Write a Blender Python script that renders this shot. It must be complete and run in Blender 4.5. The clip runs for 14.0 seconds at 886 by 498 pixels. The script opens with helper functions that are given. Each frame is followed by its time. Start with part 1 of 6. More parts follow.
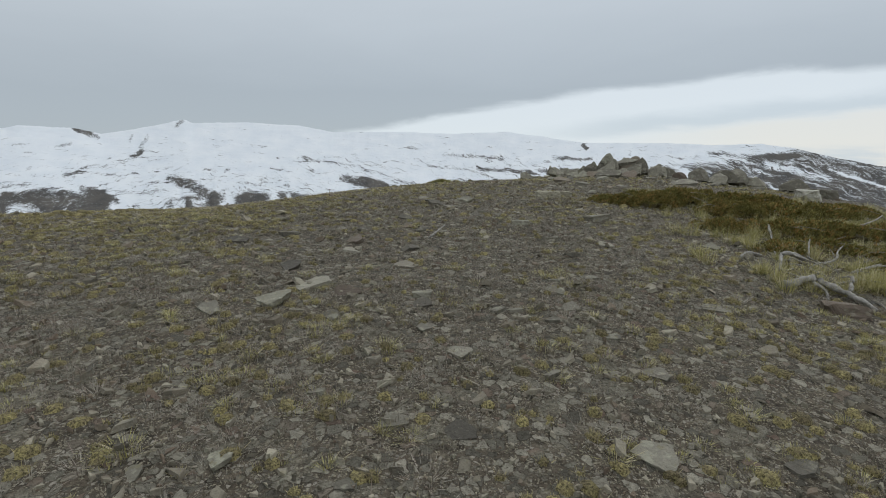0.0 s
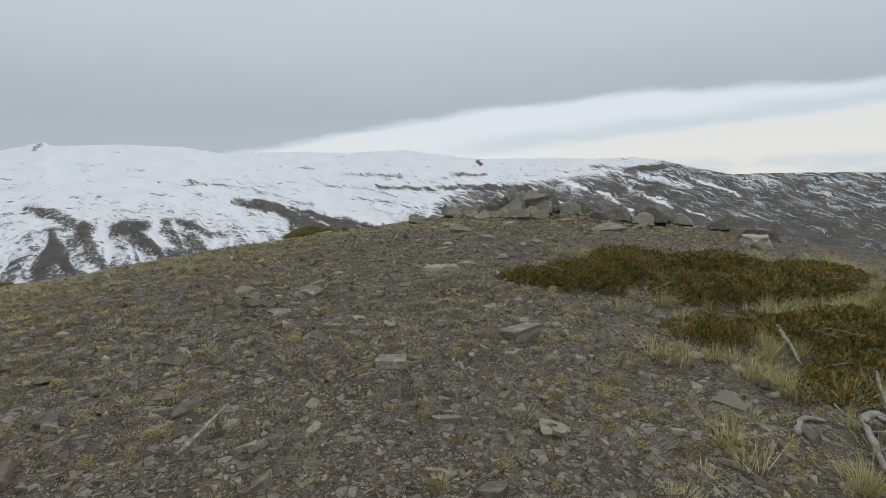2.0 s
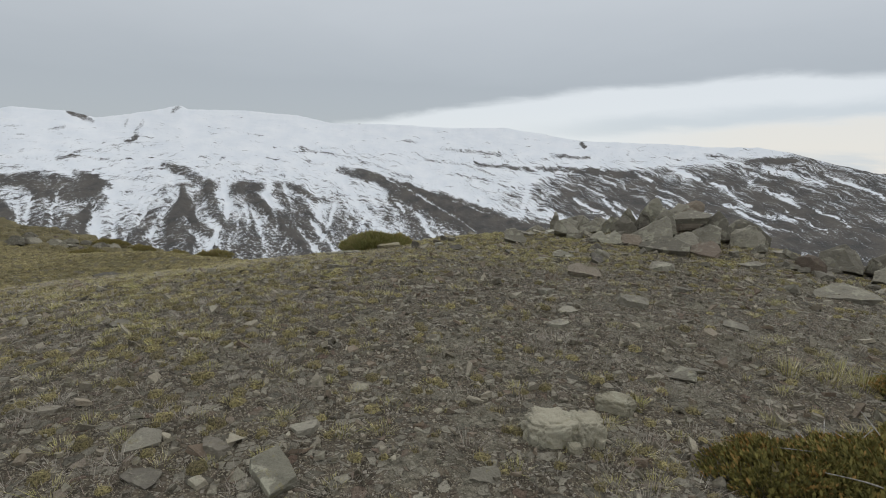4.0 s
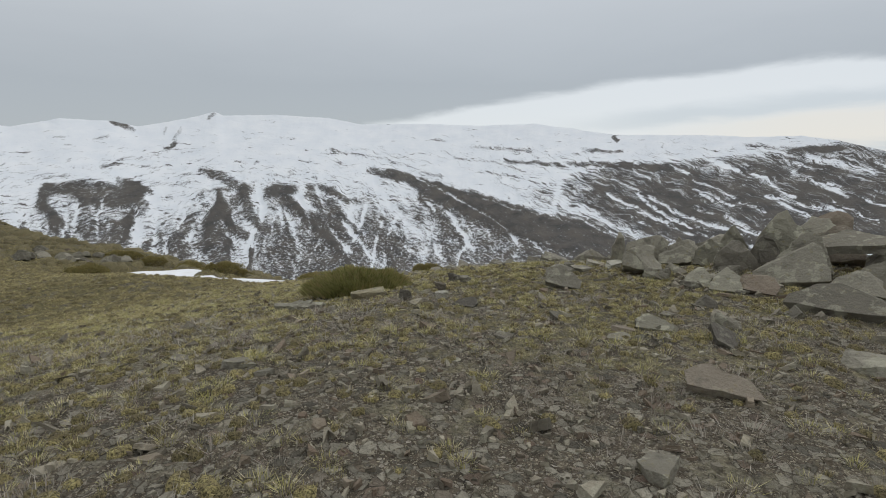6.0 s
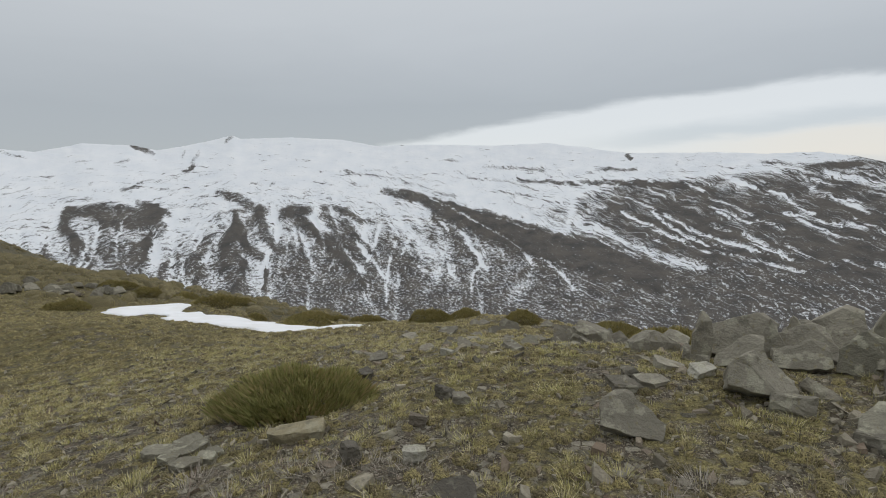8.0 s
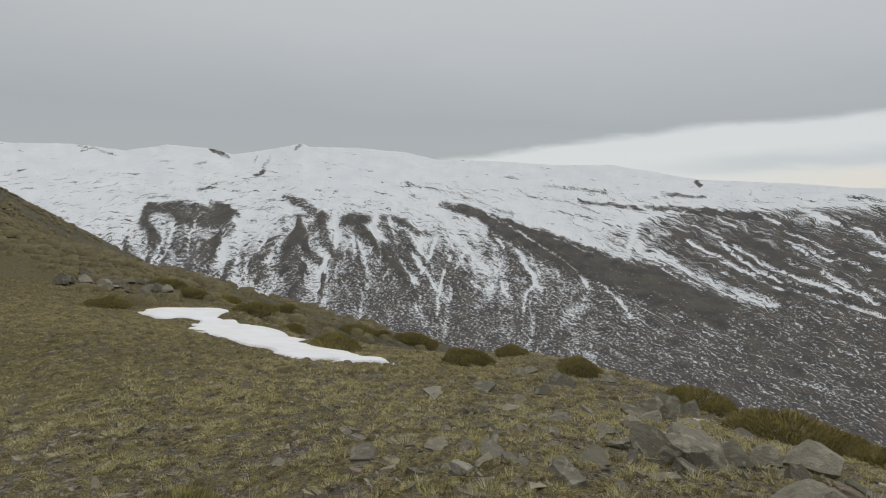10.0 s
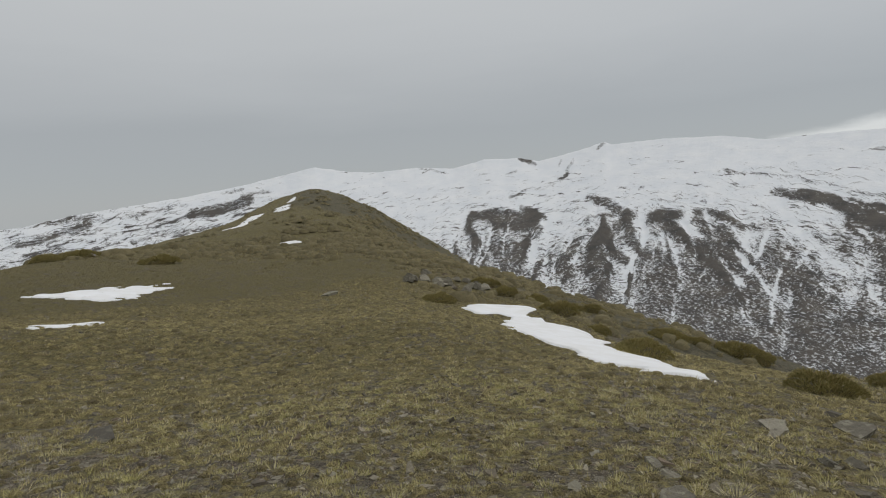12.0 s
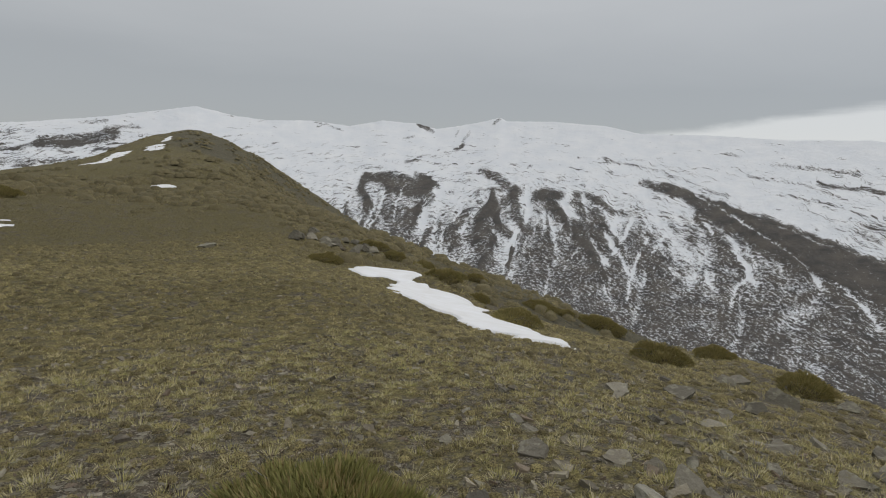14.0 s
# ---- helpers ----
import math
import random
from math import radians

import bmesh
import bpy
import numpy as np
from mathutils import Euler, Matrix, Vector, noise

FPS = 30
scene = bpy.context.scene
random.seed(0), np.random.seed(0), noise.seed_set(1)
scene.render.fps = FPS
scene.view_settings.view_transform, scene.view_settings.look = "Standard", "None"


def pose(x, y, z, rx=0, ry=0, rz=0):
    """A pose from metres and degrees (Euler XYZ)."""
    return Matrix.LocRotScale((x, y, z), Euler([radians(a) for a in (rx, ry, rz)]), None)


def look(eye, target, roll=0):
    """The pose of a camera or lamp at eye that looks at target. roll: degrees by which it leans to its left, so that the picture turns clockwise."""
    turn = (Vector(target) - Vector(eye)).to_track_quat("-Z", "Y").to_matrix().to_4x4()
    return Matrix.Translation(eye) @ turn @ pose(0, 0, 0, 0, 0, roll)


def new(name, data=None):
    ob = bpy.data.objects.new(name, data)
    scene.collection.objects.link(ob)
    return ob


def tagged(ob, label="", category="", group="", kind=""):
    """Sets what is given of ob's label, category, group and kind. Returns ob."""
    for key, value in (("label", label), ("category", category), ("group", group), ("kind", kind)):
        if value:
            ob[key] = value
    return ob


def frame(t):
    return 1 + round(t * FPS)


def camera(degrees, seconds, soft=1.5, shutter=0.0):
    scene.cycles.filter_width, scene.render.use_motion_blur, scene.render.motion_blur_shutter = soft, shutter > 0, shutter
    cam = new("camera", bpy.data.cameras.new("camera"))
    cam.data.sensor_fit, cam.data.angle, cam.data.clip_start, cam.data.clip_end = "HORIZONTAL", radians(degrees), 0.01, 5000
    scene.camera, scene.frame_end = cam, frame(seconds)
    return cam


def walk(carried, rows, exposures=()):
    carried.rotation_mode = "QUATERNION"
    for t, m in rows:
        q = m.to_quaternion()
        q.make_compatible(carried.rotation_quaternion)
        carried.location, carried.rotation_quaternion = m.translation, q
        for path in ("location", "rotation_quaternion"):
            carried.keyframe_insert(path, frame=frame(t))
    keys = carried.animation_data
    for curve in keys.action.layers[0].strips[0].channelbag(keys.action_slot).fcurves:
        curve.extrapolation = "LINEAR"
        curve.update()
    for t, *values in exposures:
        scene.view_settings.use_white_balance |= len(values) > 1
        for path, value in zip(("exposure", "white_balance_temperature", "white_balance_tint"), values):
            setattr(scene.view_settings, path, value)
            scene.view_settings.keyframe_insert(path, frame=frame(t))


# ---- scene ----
cam = camera(81.72, 14.0, soft=1.0)
PATH = [
    (0, look((-0.521, -11.072, 1.075), (-1.050, -1.253, -0.742), -0.28)),
    (0.5, look((-0.397, -10.228, 1.187), (0.316, -0.382, -0.411), -2.64)),
    (1, look((-0.337, -9.437, 1.248), (0.783, 0.361, -0.414), 1.37)),
    (1.5, look((-0.149, -8.699, 1.316), (1.469, 1.035, -0.306), 2.03)),
    (2, look((0.037, -7.936, 1.521), (1.394, 1.856, 0.007), -1.73)),
    (2.5, look((0.104, -7.147, 1.601), (0.957, 2.681, -0.036), 3.12)),
    (3, look((0.253, -6.372, 1.643), (1.075, 3.487, 0.184), 1.25)),
    (3.5, look((0.296, -5.608, 1.787), (0.601, 4.286, 0.371), -1.94)),
    (4, look((0.243, -4.732, 1.811), (-0.191, 5.072, -0.113), 1.43)),
    (4.2, look((0.246, -4.460, 1.865), (-0.372, 5.341, -0.020), 0.97)),
    (6.3, look((0.365, -1.409, 1.768), (-0.828, 8.325, -0.189), -1.10)),
    (6.5, look((0.356, -1.196, 1.779), (-0.926, 8.550, -0.057), -2.18)),
    (7, look((0.287, -0.612, 1.817), (-1.326, 9.039, -0.246), -0.23)),
    (7.5, look((0.337, -0.072, 1.814), (-1.061, 9.663, 0.004), -0.39)),
    (8, look((0.347, 0.500, 1.893), (-0.962, 10.286, 0.309), -0.90)),
    (8.2, look((0.313, 0.728, 1.872), (-1.107, 10.510, 0.354), -0.23)),
    (10.3, look((0.273, 2.497, 1.852), (-2.140, 12.115, 0.560), 2.08)),
    (10.5, look((0.249, 2.563, 1.843), (-2.352, 12.136, 0.579), 1.87)),
    (11, look((0.178, 2.770, 1.829), (-5.235, 11.117, 0.817), -2.02)),
    (11.5, look((0.129, 2.832, 1.775), (-6.697, 10.063, 0.721), -2.74)),
    (12, look((0.124, 2.805, 1.785), (-7.165, 9.542, 0.566), -3.75)),
    (12.5, look((0.134, 2.757, 1.797), (-6.981, 9.668, 0.525), -3.32)),
    (13, look((0.155, 2.712, 1.813), (-6.666, 9.883, 0.384), -1.55)),
    (13.5, look((0.162, 2.707, 1.825), (-6.091, 10.338, 0.190), 0.42)),
    (14, look((0.159, 2.728, 1.808), (-5.450, 10.778, -0.124), 2.80)),
]
EXPOSURES = [(0, 0.12, 6250, 8), (3, 0.13, 6420, 10), (6.5, 0.12, 6480, 10), (8.2, 0.1, 6550, 10), (10.5, -0.05, 6750, 10), (14, -0.08, 6700, 11)]
DECK = [(0.0, (0.37, 0.40, 0.425)), (0.07, (0.37, 0.40, 0.425)), (0.16, (0.48, 0.51, 0.535)), (0.3, (0.58, 0.61, 0.63)), (1.0, (0.95, 0.97, 1.0))]
GAP_WHITE, GAP_GREY, GAP_CREAM = (0.63, 0.66, 0.68), (0.52, 0.56, 0.59), (0.66, 0.645, 0.61)
FLOW, SPECK, FINE = 0.75, 0.85, 1.0
walk(cam, PATH, EXPOSURES)

# ---- overcast daylight ----
SUN_AZ, SUN_EL = radians(25), radians(48)
world = bpy.data.worlds.new("overcast_sky")
scene.world = world
world.use_nodes = True
wt = world.node_tree
wt.nodes.clear()


def math_node(tree, op, a, b=None, c=None):
    n = tree.nodes.new("ShaderNodeMath")
    n.operation = op
    for i, v in enumerate((a, b, c)):
        if v is None:
            continue
        if isinstance(v, (int, float)):
            n.inputs[i].default_value = v
        else:
            tree.links.new(v, n.inputs[i])
    return n.outputs[0]


def step(tree, value, lo, hi, to_lo=0.0, to_hi=1.0):
    n = tree.nodes.new("ShaderNodeMapRange")
    n.interpolation_type = "SMOOTHSTEP"
    tree.links.new(value, n.inputs["Value"])
    for k, v in (("From Min", lo), ("From Max", hi), ("To Min", to_lo), ("To Max", to_hi)):
        n.inputs[k].default_value = v
    return n.outputs["Result"]


def ramp(tree, value, stops, smooth=False):
    n = tree.nodes.new("ShaderNodeValToRGB")
    el = n.color_ramp.elements
    while len(el) < len(stops):
        el.new(0.5)
    for e, (p, c) in zip(el, stops):
        e.position = p
        e.color = (c, c, c, 1) if isinstance(c, (int, float)) else (*c, 1)
    if smooth:
        n.color_ramp.interpolation = "EASE"
    tree.links.new(value, n.inputs[0])
    return n.outputs[0]


def mix(tree, fac, a, b, blend="MIX"):
    n = tree.nodes.new("ShaderNodeMix")
    n.data_type = "RGBA"
    n.blend_type = blend
    for sock, v in ((n.inputs[0], fac), (n.inputs[6], a), (n.inputs[7], b)):
        if isinstance(v, (int, float)):
            sock.default_value = v
        elif isinstance(v, tuple):
            sock.default_value = (*v, 1)
        else:
            tree.links.new(v, sock)
    return n.outputs[2]


def noise_tex(tree, vector, scale, detail=4.0, rough=0.55, distortion=0.0):
    n = tree.nodes.new("ShaderNodeTexNoise")
    n.inputs["Scale"].default_value = scale
    n.inputs["Detail"].default_value = detail
    n.inputs["Roughness"].default_value = rough
    n.inputs["Distortion"].default_value = distortion
    if vector is not None:
        tree.links.new(vector, n.inputs["Vector"])
    return n.outputs[0]


def vec(tree, x, y, z=0.0):
    n = tree.nodes.new("ShaderNodeCombineXYZ")
    for i, v in enumerate((x, y, z)):
        if isinstance(v, (int, float)):
            n.inputs[i].default_value = v
        else:
            tree.links.new(v, n.inputs[i])
    return n.outputs[0]


coord = wt.nodes.new("ShaderNodeTexCoord")
sep = wt.nodes.new("ShaderNodeSeparateXYZ")
wt.links.new(coord.outputs["Generated"], sep.inputs[0])
sx, sy, sz = sep.outputs
azim = math_node(wt, "MULTIPLY", math_node(wt, "ARCTAN2", sx, sy), 57.2958)
elev = math_node(wt, "MULTIPLY", math_node(wt, "ARCSINE", sz), 57.2958)
# the cloud deck: darkest low down, brightest overhead, with soft rolls
roll = noise_tex(wt, vec(wt, math_node(wt, "MULTIPLY", azim, 0.035), math_node(wt, "MULTIPLY", elev, 0.16)), 1.0, 5.0, 0.55, 0.4)
shift = math_node(wt, "MULTIPLY_ADD", roll, 5.0, -2.5)
deck_pos = math_node(wt, "DIVIDE", math_node(wt, "ADD", elev, shift), 90.0)
deck = ramp(wt, deck_pos, DECK)
# the lighter gap under the deck's edge
edge_lift = ramp(wt, math_node(wt, "MULTIPLY_ADD", azim, 1 / 180.0, 0.5),
                 [(0.0, 0.0), (0.385, 0.0), (0.418, 0.455), (0.476, 0.58), (0.533, 0.69), (0.594, 0.775), (0.65, 0.825), (0.75, 0.77), (1.0, 0.6)])
wisp = noise_tex(wt, vec(wt, math_node(wt, "MULTIPLY", azim, 0.12), math_node(wt, "MULTIPLY", elev, 0.5)), 1.0, 6.0, 0.6, 0.3)
edge_el = math_node(wt, "MULTIPLY_ADD", wisp, 1.6, math_node(wt, "MULTIPLY_ADD", edge_lift, 14.0, -4.8))
under = math_node(wt, "SUBTRACT", edge_el, elev)
gap = step(wt, under, -0.35, 0.75)
streak_el = math_node(wt, "SUBTRACT", math_node(wt, "MULTIPLY_ADD", azim, 0.075, 1.55), elev)
streak_el = math_node(wt, "MULTIPLY_ADD", wisp, 1.8, math_node(wt, "SUBTRACT", streak_el, 0.9))
in_streak = math_node(wt, "MULTIPLY", step(wt, streak_el, -1.5, 0.0), step(wt, streak_el, 1.3, 0.25))
in_streak = math_node(wt, "MULTIPLY", in_streak, step(wt, azim, 2.0, 18.0))
below_streak = math_node(wt, "MULTIPLY", step(wt, streak_el, 0.2, 1.4), step(wt, azim, 10.0, 30.0))
gap_col = mix(wt, in_streak, GAP_WHITE, GAP_GREY)
gap_col = mix(wt, below_streak, gap_col, GAP_CREAM)
far_cloud = math_node(wt, "MULTIPLY", step(wt, elev, 0.9, 0.0), step(wt, azim, 20.0, 34.0))
far_cloud = math_node(wt, "MULTIPLY", far_cloud, step(wt, wisp, 0.35, 0.6))
gap_col = mix(wt, far_cloud, gap_col, GAP_GREY)
clouds = mix(wt, gap, deck, gap_col)
sky = wt.nodes.new("ShaderNodeTexSky")
sky.sky_type, sky.sun_disc, sky.sun_elevation, sky.sun_rotation = "NISHITA", False, SUN_EL, SUN_AZ
sky.altitude = 2300
back_sky, back_cloud, both = wt.nodes.new("ShaderNodeBackground"), wt.nodes.new("ShaderNodeBackground"), wt.nodes.new("ShaderNodeAddShader")
back_sky.inputs["Strength"].default_value = 0.006
wt.links.new(sky.outputs[0], back_sky.inputs["Color"])
wt.links.new(clouds, back_cloud.inputs["Color"])
wt.links.new(back_sky.outputs[0], both.inputs[0])
wt.links.new(back_cloud.outputs[0], both.inputs[1])
w_out = wt.nodes.new("ShaderNodeOutputWorld")
wt.links.new(both.outputs[0], w_out.inputs[0])

sun = new("sun", bpy.data.lights.new("sun", "SUN"))
sun.data.energy, sun.data.angle, sun.data.color = 0.55, radians(35), (1.0, 0.97, 0.93)
sun.matrix_world = look((40 * math.sin(SUN_AZ), 40 * math.cos(SUN_AZ), 45), (0, 0, 0))

# ---- materials ----
def material(name, rough=0.9):
    m = bpy.data.materials.new(name)
    m.use_nodes = True
    t = m.node_tree
    b = t.nodes["Principled BSDF"]
    b.inputs["Roughness"].default_value = rough
    b.inputs["Specular IOR Level"].default_value = 0.25
    return m, t, b


def bump(t, b, height, strength, distance):
    n = t.nodes.new("ShaderNodeBump")
    n.inputs["Strength"].default_value, n.inputs["Distance"].default_value = strength, distance
    t.links.new(height, n.inputs["Height"])
    t.links.new(n.outputs[0], b.inputs["Normal"])


def places(t):
    return t.nodes.new("ShaderNodeNewGeometry").outputs["Position"]


def attr(t, name):
    n = t.nodes.new("ShaderNodeAttribute")
    n.attribute_name = name
    return n


def voronoi(t, vector, scale, feature="F1", randomness=1.0):
    n = t.nodes.new("ShaderNodeTexVoronoi")
    n.feature = feature
    n.inputs["Scale"].default_value, n.inputs["Randomness"].default_value = scale, randomness
    t.links.new(vector, n.inputs["Vector"])
    return n


def ground_material():
    """Stony soil with slate chips, moss and short dry grass."""
    m, t, b = material("stony_soil", 0.95)
    p = places(t)
    warp = t.nodes.new("ShaderNodeTexNoise")
    warp.inputs["Scale"].default_value = 9.0
    t.links.new(p, warp.inputs["Vector"])
    bent = t.nodes.new("ShaderNodeVectorMath")
    bent.operation = "MULTIPLY_ADD"
    t.links.new(warp.outputs["Color"], bent.inputs[0])
    bent.inputs[1].default_value = (0.07, 0.07, 0.07)
    t.links.new(p, bent.inputs[2])
    q = bent.outputs[0]
    broad = noise_tex(t, p, 0.35, 4.0, 0.6)
    mid = noise_tex(t, p, 2.6, 5.0, 0.62)
    fine = noise_tex(t, p, 38.0, 4.0, 0.65)
    lumps = noise_tex(t, p, 11.0, 5.0, 0.7)

    def pieces(scale):
        cell, edge = voronoi(t, q, scale), voronoi(t, q, scale, "DISTANCE_TO_EDGE")
        tone = t.nodes.new("ShaderNodeSeparateColor")
        t.links.new(cell.outputs["Color"], tone.inputs[0])
        return tone.outputs, edge.outputs["Distance"]

    big, big_edge = pieces(17.0)
    small, small_edge = pieces(46.0)
    soil = mix(t, ramp(t, lumps, [(0.3, 0.0), (0.7, 1.0)]), (0.026, 0.021, 0.015), (0.175, 0.142, 0.102))
    grit = mix(t, small[0], (0.08, 0.070, 0.054), (0.34, 0.305, 0.248))
    loose = step(t, math_node(t, "ADD", small[2], math_node(t, "MULTIPLY_ADD", lumps, 0.9, -0.45)), 0.52, 0.6)
    is_grit = math_node(t, "MULTIPLY", loose, step(t, small_edge, 0.06, 0.14))
    bare = mix(t, is_grit, soil, grit)
    tiny, tiny_edge = pieces(95.0)
    crumb = mix(t, tiny[0], (0.046, 0.039, 0.026), (0.39, 0.345, 0.25))
    is_crumb = math_node(t, "MULTIPLY", step(t, tiny[2], 0.42, 0.5), step(t, tiny_edge, 0.05, 0.14))
    bare = mix(t, math_node(t, "MULTIPLY", is_crumb, 0.85), bare, crumb)
    stone = mix(t, big[0], (0.085, 0.076, 0.058), (0.33, 0.302, 0.236))
    stone = mix(t, ramp(t, big[1], [(0.82, 0.0), (0.95, 0.6)]), stone, (0.17, 0.105, 0.075))
    is_stone = math_node(t, "MULTIPLY", step(t, big_edge, 0.03, 0.08), step(t, math_node(t, "ADD", big[2], math_node(t, "MULTIPLY_ADD", mid, 0.8, -0.4)), 0.55, 0.6))
    bare = mix(t, is_stone, bare, stone)
    turf = mix(t, ramp(t, fine, [(0.3, 0.0), (0.7, 1.0)]), (0.11, 0.095, 0.040), (0.34, 0.29, 0.125))
    turf = mix(t, math_node(t, "MULTIPLY", is_crumb, 0.7), turf, mix(t, tiny[1], (0.035, 0.030, 0.015), (0.46, 0.40, 0.18)))
    turf = mix(t, ramp(t, lumps, [(0.38, 0.8), (0.58, 0.0)]), turf, (0.06, 0.050, 0.030))
    meadow = attr(t, "meadow").outputs["Fac"]
    turf = mix(t, step(t, meadow, 0.5, 0.05), turf, mix(t, ramp(t, fine, [(0.3, 0.0), (0.7, 1.0)]), (0.10, 0.090, 0.066), (0.30, 0.272, 0.205)))
    turf_amount = math_node(t, "ADD", math_node(t, "MULTIPLY", meadow, 0.24), mid)
    turf_amount = math_node(t, "ADD", turf_amount, math_node(t, "MULTIPLY_ADD", lumps, 0.5, -0.25))
    turf_amount = math_node(t, "ADD", turf_amount, math_node(t, "MULTIPLY_ADD", broad, 0.4, -0.2))
    base = mix(t, step(t, turf_amount, 0.55, 0.72), bare, turf)
    heath = mix(t, ramp(t, mid, [(0.35, 0.0), (0.6, 1.0)]), (0.078, 0.072, 0.048), (0.165, 0.148, 0.096))
    base = mix(t, step(t, attr(t, "heath").outputs["Fac"], 0.3, 0.8), base, heath)
    t.links.new(base, b.inputs["Base Color"])
    h = math_node(t, "MULTIPLY", is_stone, 0.6)
    h = math_node(t, "ADD", h, math_node(t, "MULTIPLY", is_grit, 0.5))
    h = math_node(t, "ADD", h, math_node(t, "MULTIPLY", lumps, 1.2))
    h = math_node(t, "ADD", h, math_node(t, "MULTIPLY_ADD", is_crumb, 0.25, math_node(t, "MULTIPLY", fine, 0.35)))
    bump(t, b, h, 1.0, 0.03)
    return m


def slate_material(name, dark, light, lichen=0.3, rust=0.15, island=False):
    """Layered grey slate with lichen blotches and rusty faces."""
    m, t, b = material(name, 0.82)
    tex = t.nodes.new("ShaderNodeTexCoord").outputs["Object"]
    p = places(t)
    if island:
        rnd = t.nodes.new("ShaderNodeNewGeometry").outputs["Random Per Island"]
    else:
        rnd = t.nodes.new("ShaderNodeObjectInfo").outputs["Random"]
    sepx = t.nodes.new("ShaderNodeSeparateXYZ")
    t.links.new(tex, sepx.inputs[0])
    layers = noise_tex(t, vec(t, math_node(t, "MULTIPLY", sepx.outputs[0], 2.0), math_node(t, "MULTIPLY", sepx.outputs[1], 2.0), math_node(t, "MULTIPLY", sepx.outputs[2], 3.6)), 3.0, 5.0, 0.68, 0.8)
    blot = noise_tex(t, p, 9.0, 5.0, 0.6)
    grain = noise_tex(t, p, 55.0, 4.0, 0.65)
    tone = math_node(t, "ADD", math_node(t, "MULTIPLY", rnd, 0.65), math_node(t, "MULTIPLY_ADD", layers, 0.7, -0.2))
    col = mix(t, tone, dark, light)
    col = mix(t, math_node(t, "MULTIPLY", step(t, blot, 0.54, 0.60), lichen * 1.3), col, (0.40, 0.385, 0.29))
    second = noise_tex(t, p, 21.0, 3.0, 0.6)
    col = mix(t, math_node(t, "MULTIPLY", step(t, second, 0.60, 0.66), lichen), col, (0.22, 0.19, 0.09))
    flip = math_node(t, "FRACT", math_node(t, "MULTIPLY", rnd, 7.37))
    col = mix(t, math_node(t, "MULTIPLY", step(t, flip, 1 - rust * 2, 1.0), 0.6), col, (0.17, 0.105, 0.07))
    stain = noise_tex(t, tex, 4.5, 5.0, 0.7)
    col = mix(t, ramp(t, stain, [(0.34, 0.7), (0.44, 0.0)]), col, (0.10, 0.090, 0.070))
    col = mix(t, math_node(t, "MULTIPLY_ADD", grain, 0.7, -0.25), col, (0.115, 0.105, 0.085))
    t.links.new(col, b.inputs["Base Color"])
    pits = noise_tex(t, p, 24.0, 5.0, 0.7)
    col_height = math_node(t, "ADD", math_node(t, "MULTIPLY", layers, 1.2), math_node(t, "MULTIPLY_ADD", pits, 0.9, math_node(t, "MULTIPLY", grain, 0.6)))
    bump(t, b, col_height, 0.9, 0.016)
    return m


def leaf_material(name, low, high, dry, dry_share=0.25, rough=0.75, clump_shade=0.0):
    m, t, b = material(name, rough)
    rnd = t.nodes.new("ShaderNodeNewGeometry").outputs["Random Per Island"]
    p = places(t)
    patch = noise_tex(t, p, 3.0, 3.0, 0.5)
    col = mix(t, rnd, low, high)
    amount = math_node(t, "ADD", math_node(t, "FRACT", math_node(t, "MULTIPLY", rnd, 9.7)), math_node(t, "MULTIPLY_ADD", patch, 1.2, -0.6))
    col = mix(t, step(t, amount, 1.05 - dry_share * 1.2, 1.25 - dry_share), col, dry)
    # shade between clumps put into the colour: noise patches at 0.45 of low
    if clump_shade:
        col = mix(t, ramp(t, noise_tex(t, p, clump_shade, 2.0, 0.6), [(0.36, 0.6), (0.52, 0.0)]), col, (low[0] * 0.45, low[1] * 0.45, low[2] * 0.45))
    t.links.new(col, b.inputs["Base Color"])
    return m


def wood_material():
    m, t, b = material("bleached_wood", 0.85)
    tex = t.nodes.new("ShaderNodeTexCoord").outputs["Object"]
    s = noise_tex(t, tex, 14.0, 6.0, 0.65, 1.5)
    col = mix(t, ramp(t, s, [(0.3, 0.0), (0.7, 1.0)]), (0.13, 0.115, 0.095), (0.42, 0.40, 0.36))
    t.links.new(col, b.inputs["Base Color"])
    bump(t, b, s, 0.7, 0.006)
    return m


def snow_material():
    m, t, b = material("old_snow", 0.65)
    p = places(t)
    big, fine = noise_tex(t, p, 1.3, 4.0, 0.6), noise_tex(t, p, 14.0, 4.0, 0.6)
    col = mix(t, ramp(t, big, [(0.35, 0.0), (0.7, 1.0)]), (0.86, 0.87, 0.89), (0.78, 0.78, 0.77))
    t.links.new(col, b.inputs["Base Color"])
    bump(t, b, math_node(t, "ADD", big, math_node(t, "MULTIPLY", fine, 0.4)), 0.5, 0.05)
    return m


